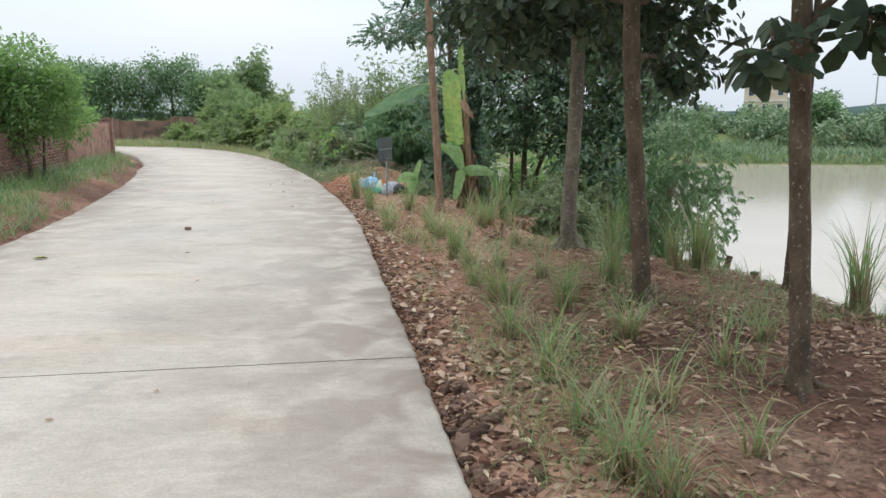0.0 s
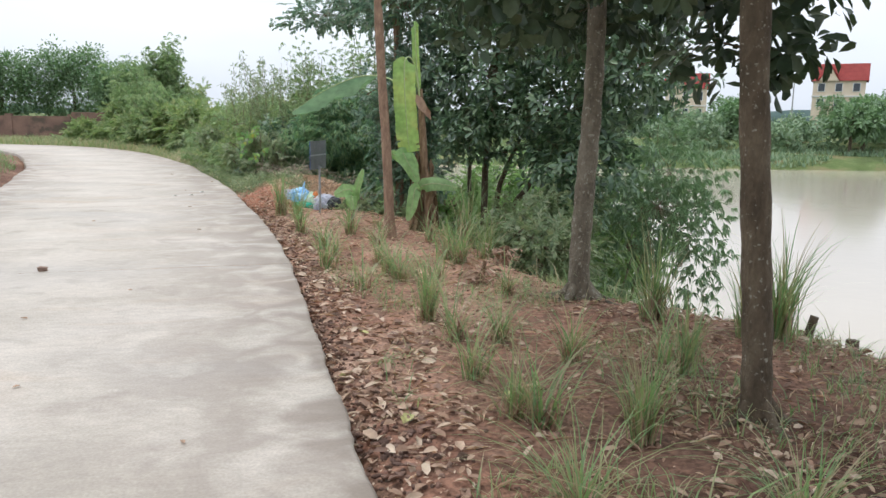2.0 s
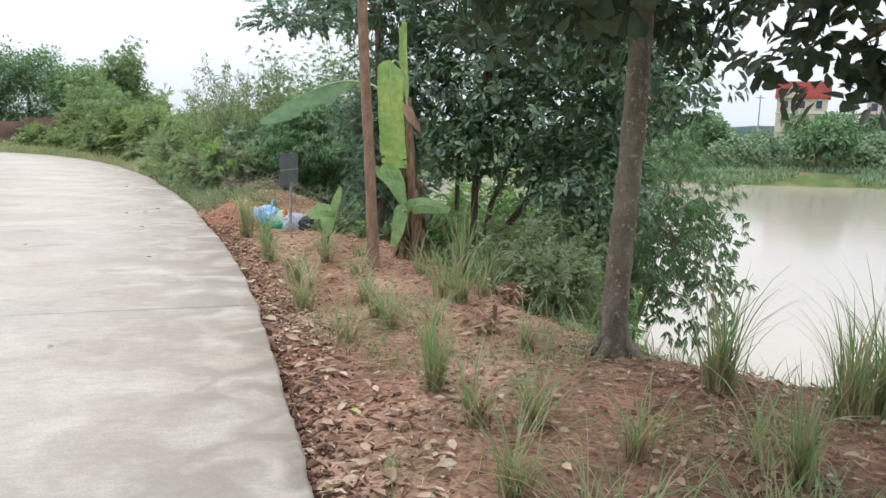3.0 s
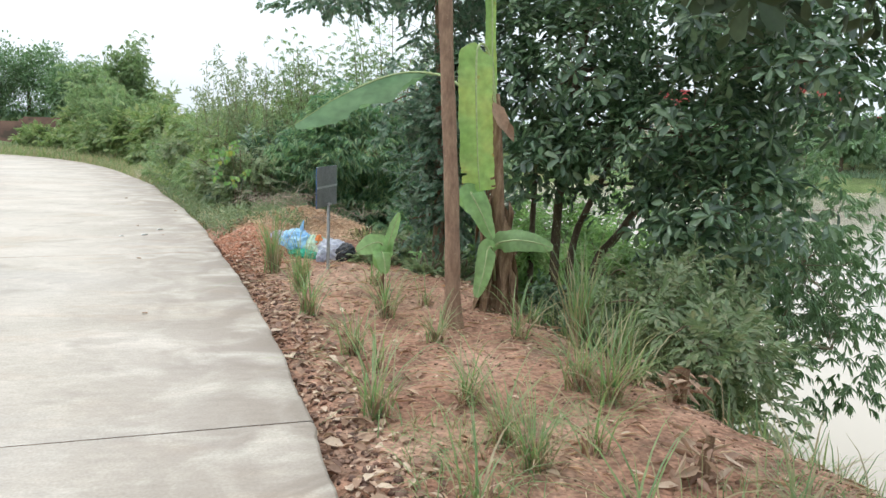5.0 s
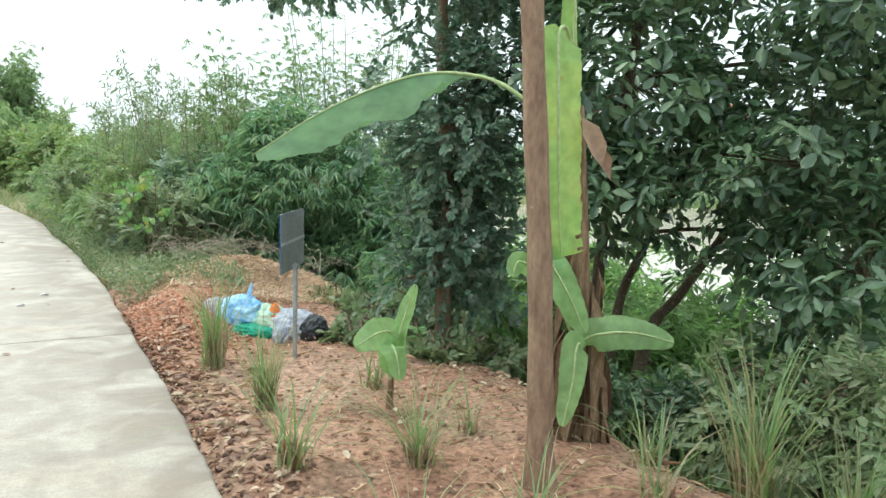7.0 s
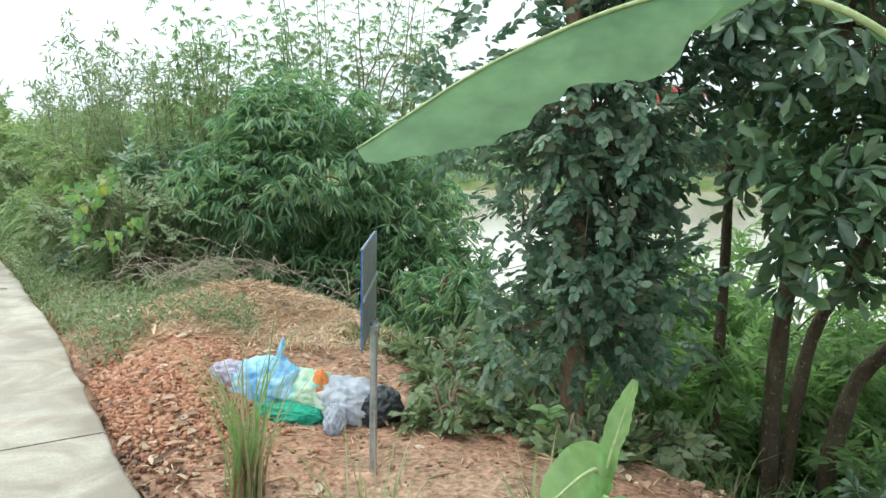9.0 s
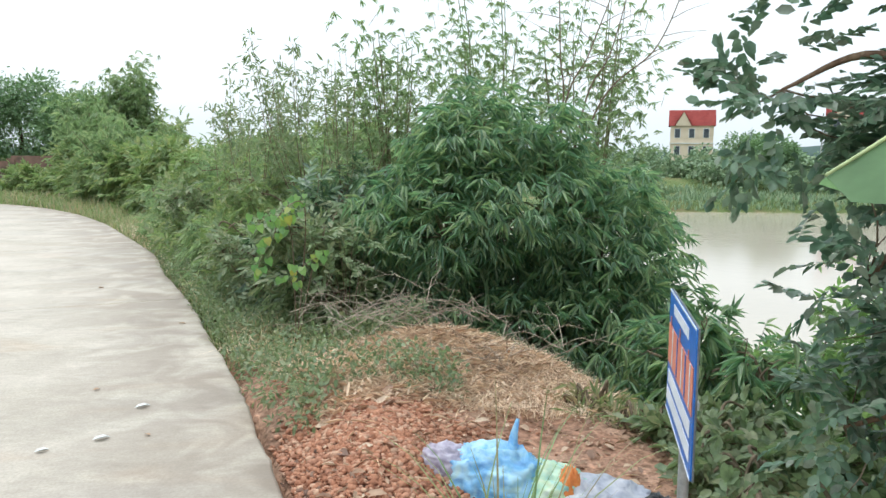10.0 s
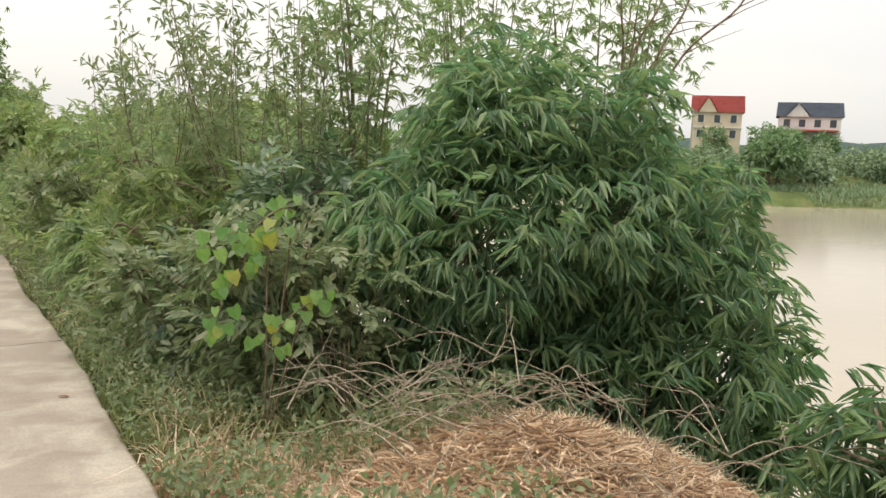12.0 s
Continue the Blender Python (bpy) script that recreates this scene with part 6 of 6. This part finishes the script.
# ---- litter and stones ----
def litter():
    n = 62000
    x, y = rng.uniform(-2.4, 4.6, n), rng.uniform(1.5, 18.9, n)
    d, s = road_distance(x, y)
    e = x - np.interp(y, CREST_Y, CREST_X)
    p = np.array([noise.noise(Vector((a * .8, b * .8, 21))) for a, b in zip(x, y)])
    ok = (s > 0) & (d > .04) & (e < .5) & ((p > -.05) | (d < .5) | (rng.random(n) < .25)) & ((d < .45) | (rng.random(n) < np.interp(y, [0, 8, 11, 16.5, 17.5], [.85, .75, .16, .2, .9])))
    x, y = x[ok], y[ok]
    n = len(x)
    a = rng.random(n) * 6.28
    D = np.column_stack([np.cos(a), np.sin(a), rng.normal(.1, .2, n)])
    N = np.column_stack([rng.normal(0, .35, n), rng.normal(0, .35, n), np.ones(n)])
    L = (.016 + .08 * rng.random(n) ** 2.2) * np.where(road_distance(x, y)[0] < .8, 1.25, 1.0)
    V, F = leaf_mesh("broad", np.column_stack([x, y, terrain(x, y) + rng.uniform(.006, .025, n)]), D, N, L, L * rng.uniform(.3, .6, n))
    tagged(new("leaf_litter", mesh_np("leaf_litter", V, F, M_LITTER)), "dry brown leaves scattered over the earth", "leaf litter", kind="stuff")



def ground_debris():
    n = 15000
    x, y = rng.uniform(-2.4, 4.6, n), rng.uniform(1.5, 16.8, n)
    d, s = road_distance(x, y)
    e = x - np.interp(y, CREST_Y, CREST_X)
    ok = (s > 0) & (d > .05) & (e < .4)
    x, y = x[ok], y[ok]
    V, F = pebbles(np.column_stack([x, y, terrain(x, y) + .002]), .004 + .016 * rng.random(len(x)) ** 2.5)
    tagged(new("earth_clods", mesh_np("earth_clods", V, F, M_CLOD)), "small crumbs of red-brown earth", "earth clods", kind="stuff")
    x, y = x[::4] + .05, y[::4]
    n = len(x)
    a = rng.random(n) * 6.28
    D = np.column_stack([np.cos(a), np.sin(a), rng.normal(.06, .1, n)])
    N = np.column_stack([rng.normal(0, .3, n), rng.normal(0, .3, n), np.ones(n)])
    V, F = leaf_mesh("lance", np.column_stack([x, y, terrain(x, y) + .012]), D, N, rng.uniform(.04, .2, n), rng.uniform(.003, .006, n))
    tagged(new("dry_stalks", mesh_np("dry_stalks", V, F, M_STRAW)), "dry straw stalks and twigs lying on the earth", "dry stalks", kind="stuff")


litter()
ground_debris()


def fallen_leaf(x, y, L, a, material, label, dz=.006):
    b = np.array([x, y, (0.0 if road_distance(x, y)[0][0] < 0 else gz(x, y)) + dz])
    V, F = leaf_mesh("broad", np.zeros((1, 3)), np.array([(math.cos(a), math.sin(a), .05)]), np.array([(.1, .1, 1.0)]), np.array([L]), np.array([L * .5]))
    V[:, 2] -= V[:, 2].min()
    ob = new("fallen_leaf", mesh_np("fallen_leaf", V, F, material))
    ob.location = b
    tagged(ob, label, "leaf", "fallen leaves")


M_YLEAF = mat("yellow_leaf", [(.35, .33, .12), (.48, .45, .2)], scale=9, rough=.6, bump=.2)
for x, y, L, a in [(-.17, 6.5, .15, 1.2), (-.55, 7.4, .16, .4), (-4.4, 8.0, .16, .5), (1.25, 5.0, .12, 2), (1.9, 4.9, .14, .3), (.45, 6.9, .1, 1), (-.35, 8.2, .12, 2.2)]:
    fallen_leaf(x, y, L, a, M_YLEAF, "large pale yellow-green fallen leaf")
for x, y, L, a in [(-2.3, 6.9, .05, 1), (-2.9, 8.4, .06, 0), (-1.2, 6.1, .05, 2), (-3.2, 5.0, .06, 2), (-2.0, 3.6, .05, .4), (-2.6, 12.9, .06, .2), (-3.3, 15.5, .07, 0), (-4.0, 18.3, .06, 1), (-3.6, 12.4, .05, 2), (-2.4, 9.3, .05, 1), (-4.2, 13.7, .06, 1), (-1.6, 4.0, .04, 1), (-.9, 5.4, .04, 2), (-3.4, 17.4, .05, 2.4), (-3.9, 20.4, .07, 0), (-5.3, 22.5, .08, .1)]:
    fallen_leaf(x, y, L, a, M_LITTER, "small dry brown leaf on the concrete")
for x, y, L in [(-3.62, 17.9, .1), (-3.7, 17.35, .1), (-3.95, 17.2, .08)]:
    fallen_leaf(x, y, L, .6, M_PAPER, "scrap of white paper on the concrete")

ROCKS = [rock_mesh("rubble_rock", i, M_ROCK, .6 + .05 * i, .45) for i in range(6)]


def rubble():
    r = random.Random(11)
    for k in range(210):
        y = 1.6 + 7.5 * r.random() ** 1.8
        d = .03 + abs(r.gauss(0, .16)) + (.05 if y < 4 else 0)
        x = float(edge_x(y)) + d
        s = r.uniform(.018, .05) * (1.5 if y < 4.6 else .8)
        ob = new("rubble_stone", ROCKS[k % 6])
        ob.location = (x, y, gz(x, y) + s * .3)
        ob.rotation_euler = (r.random(), r.random(), r.random() * 6)
        ob.scale = (s, s * r.uniform(.6, 1), s * r.uniform(.5, .9))
        tagged(ob, "rough dark broken stone beside the concrete edge", "stone", "rubble along the road edge")
    n = 2400
    y = 1.4 + 15.5 * rng.random(n) ** 1.2
    x = np.interp(y, EDGE[:110, 1], EDGE[:110, 0]) + .02 + np.abs(rng.normal(0, .22, n))
    d, s = road_distance(x, y)
    ok = d > .03
    x, y = x[ok], y[ok]
    V, F = pebbles(np.column_stack([x, y, terrain(x, y) + .004]), rng.uniform(.006, .03, len(x)))
    tagged(new("rubble_bits", mesh_np("rubble_bits", V, F, M_ROCKI)), "crumbled brown earth clods and stone chips", "rubble", kind="stuff")


rubble()
pe = new("road_stone", ROCKS[2])
pe.location, pe.scale = (-3.46, 10.2, .02), (.05, .05, .05)
tagged(pe, "small dark stone lying on the concrete", "stone")


def stump(x, y, h, r, lean):
    b = at_ground(x, y)
    ob = root("cut_stump", b, "short cut brown stump on the bank's edge", "stump", "cut stumps")
    V, F = tubes([(np.array([(0, 0, 0), (lean * .4, 0, h * .5), (lean, 0, h), (lean, 0, h + .001)]), np.array([r * 1.2, r, r * .95, .001]), None)], 9)
    part_np("wood", V, F, M_BARK, ob)


for a in [(3.1, 8.2, .22, .035, .05), (3.35, 8.0, .16, .05, .0), (2.9, 8.35, .15, .04, -.03)]:
    stump(*a)


def dead_tuft(x, y):
    b = np.array(at_ground(x, y, 0))
    ob = root("dead_plant", tuple(b), "withered brown plant stump with curled dry leaves", "dead plant")
    n = 60
    a = rng.random(n) * 6.28
    P = np.column_stack([rng.normal(0, .08, n), rng.normal(0, .08, n), rng.uniform(.0, .2, n)])
    D = np.column_stack([np.cos(a), np.sin(a), rng.normal(-.1, .5, n)])
    L = rng.uniform(.06, .17, n)
    V, F = leaf_mesh("lance", P, D, rng.normal(size=(n, 3)) + np.array([0, 0, .6]), L, L * .3)
    tagged(part_np("dry_leaves", V, F, M_LITTER, ob), kind="stuff")
    V, F = tubes([(np.array([(0, 0, -.03), (.01, 0, .1), (.03, 0, .22)]), .04, .02)], 7)
    part_np("stem", V, F, M_DRYBAN, ob)


dead_tuft(1.2, 11.1)
dead_tuft(.75, 9.9)


# ---- far bank: bushes, houses, poles, hills ----
def far_bushes():
    C = []
    for k in range(210):
        x = rng.uniform(5, 135)
        y = 84 - .12 * (x - 30) + rng.uniform(8, 34)
        r, h = rng.uniform(1.6, 3.4), rng.uniform(1.8, 4.0)
        z = float(terrain(np.array([x]), np.array([y]))[0])
        d = unit(rng.normal(size=(46, 3)))
        d[:, 2] = np.abs(d[:, 2])
        C.append(np.array([x, y, z]) + d * np.array([r, r, h]) * rng.uniform(.6, 1.0, (46, 1)))
    C = np.concatenate(C)
    V, F = clump_leaves(C, 7, .55, "broad", .55, .6, .2)
    tagged(new("far_bushes", mesh_np("far_bushes", V, F, M_FARB)), "dark green bushes along the far river bank", "bushes", kind="stuff")
    n = 16000
    x = rng.uniform(5, 130, n)
    y = 84 - .12 * (x - 30) + rng.uniform(.3, 11, n)
    p = np.array([noise.noise(Vector((a * .12, b * .3, 2))) for a, b in zip(x, y)])
    ok = p > -.12
    x, y = x[ok], y[ok]
    V, F = blades(np.column_stack([x, y, terrain(x, y)]), .8, .16, .7, 2, .5)
    tagged(new("far_grass", mesh_np("far_grass", V, F, M_FARB)), "green grass along the far waterline", "grass", kind="stuff")


far_bushes()
for k, (x, y, h) in enumerate([(106, 143, 7.5), (112, 141, 6.8), (93, 150, 7.5), (84, 170, 8), (88, 98, 5.0), (60, 91, 4.6), (57, 89, 3.6), (48, 99, 4.0), (97, 140, 8.0), (70, 150, 6.5), (60, 125, 5)]):
    b = at_ground(x, y)
    tree("far_tree", "round green tree on the far bank", [b, (x, y, 1), (x, y, 2), (x, y, h * .7)], .2, .08, [((x, y, h * .55), (2.6, 2.6, h * .45), 130), ((x + 1.4, y, h * .4), (1.8, 1.8, h * .35), 70)], None, M_ORCH, M_BARK, group="far bank trees", style="clump", per=9, spread=.6, length=.6, ratio=.55, twigs=4)


def house(label, at, turn, w, dep, storey, roof_h, wall_m, roof_m, wins, shed=False):
    ob = root("house", at, label, "house", "houses across the river")
    ob.rotation_euler = (0, 0, radians(turn))
    H = storey * 2
    bm = bmesh.new()
    box(bm, -w / 2, w / 2, -dep / 2, dep / 2, -4.2, H)
    part("wall", bm, wall_m, ob)
    bm = bmesh.new()
    e = .5
    pts = [(-w / 2 - e, -dep / 2 - e, H), (w / 2 + e, -dep / 2 - e, H), (w / 2 + e, dep / 2 + e, H), (-w / 2 - e, dep / 2 + e, H), (-w / 2 - e, 0, H + roof_h), (w / 2 + e, 0, H + roof_h)]
    vs = [bm.verts.new(p) for p in pts]
    for f in ((0, 1, 5, 4), (2, 3, 4, 5), (1, 2, 5), (3, 0, 4), (3, 2, 1, 0)):
        bm.faces.new([vs[i] for i in f])
    bmesh.ops.solidify(bm, geom=bm.faces[:], thickness=.12)
    part("roof", bm, roof_m, ob)
    # cross gable towards the river
    bm = bmesh.new()
    gx, gw = -w * .2, w * .38
    g = [(gx - gw / 2, -dep / 2 - .6, H), (gx + gw / 2, -dep / 2 - .6, H), (gx, -dep / 2 - .6, H + roof_h * .85), (gx - gw / 2, 0, H), (gx + gw / 2, 0, H), (gx, 0, H + roof_h * .85)]
    vs = [bm.verts.new(p) for p in g]
    bm.faces.new([vs[i] for i in (0, 1, 2)])
    bm.faces.new([vs[i] for i in (0, 2, 5, 3)])
    bm.faces.new([vs[i] for i in (1, 4, 5, 2)])
    part("gable", bm, wall_m, ob)
    bm = bmesh.new()
    for s in (-1, 1):
        a = [(gx, -dep / 2 - .9, H + roof_h * .85 + .15), (gx, 0, H + roof_h * .85 + .15), (gx + s * (gw / 2 + .4), 0, H - .1), (gx + s * (gw / 2 + .4), -dep / 2 - .9, H - .1)]
        bm.faces.new([bm.verts.new(p) for p in a])
    bmesh.ops.solidify(bm, geom=bm.faces[:], thickness=.15)
    part("gable_roof", bm, roof_m, ob)
    for fl in range(2):
        for i in range(wins):
            x = -w / 2 + w * (i + .5) / wins
            z = fl * storey + storey * .32
            bm = bmesh.new()
            box(bm, x - .75, x + .75, -dep / 2 - .12, -dep / 2 + .05, z - .1, z + storey * .5 + .1)
            win = part("window", bm, M_WPAINT, ob)
            bm = bmesh.new()
            box(bm, x - .6, x + .6, -dep / 2 - .16, -dep / 2 - .1, z, z + storey * .5)
            part("pane", bm, M_PANE, win)
    bm = bmesh.new()
    box(bm, -w / 2 - .2, w / 2 + .2, -dep / 2 - .35, dep / 2 + .2, storey - .15, storey + .1)
    part("cornice", bm, M_WPAINT, ob)
    if shed:
        bm = bmesh.new()
        box(bm, -w * .7, w * .45, -dep / 2 - 4, -dep / 2 - .4, 3.0, 3.3)
        part("awning", bm, M_REDROOF, ob, "long red awning roof")
    return ob


house("cream two-storey house with a bright red gabled roof", (101.6, 161.8, 4.2), -34, 10, 8, 3.2, 3.8, M_CREAM, M_REDROOF, 3)
house("white two-storey house with a slate roof and red awning", (116, 150.4, 4.0), -38, 11.6, 8, 3.0, 3.2, M_WPAINT, M_BLUEROOF, 4, True)
house("pale house with a red tiled roof among trees", (81.3, 194.8, 1.4), -24, 10, 8, 4.2, 4.0, M_CREAM, M_REDROOF, 3)


def pole(x, y):
    ob = root("utility_pole", at_ground(x, y), "slim grey concrete utility pole on the far bank", "utility pole", "utility poles")
    V, F = tubes([(np.array([(0, 0, 0), (0, 0, 4), (0, 0, 8.5)]), .14, .09)], 8)
    part_np("pole", V, F, M_POLE, ob)
    bm = bmesh.new()
    box(bm, -.8, .8, -.05, .05, 8.0, 8.12)
    part("cross_arm", bm, M_POLE, ob)


for p in [(66, 118), (104, 112), (128, 118)]:
    pole(*p)


def hills():
    V, F = [], []
    n = 90
    for i in range(n + 1):
        a = radians(-75 + 160 * i / n)
        h = 26 + 26 * noise.noise(Vector((i * .13, 0, 3))) + 10 * noise.noise(Vector((i * .5, 0, 8)))
        h = max(6, h * (.35 + .65 * max(0, math.sin((i - 52) * .1))) if i > 10 else 8)
        V += [(1300 * math.sin(a), 1300 * math.cos(a), -2), (1300 * math.sin(a), 1300 * math.cos(a), h), (1500 * math.sin(a), 1500 * math.cos(a), h * .6), (1500 * math.sin(a), 1500 * math.cos(a), -2)]
        if i:
            o = (i - 1) * 4
            F += [(o, o + 4, o + 5, o + 1), (o + 1, o + 5, o + 6, o + 2), (o + 2, o + 6, o + 7, o + 3)]
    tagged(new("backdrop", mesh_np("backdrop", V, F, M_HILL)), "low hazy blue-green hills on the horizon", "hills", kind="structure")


hills()
lay_bricks(wall_1, wall_1_len, -0.1, 1.22)
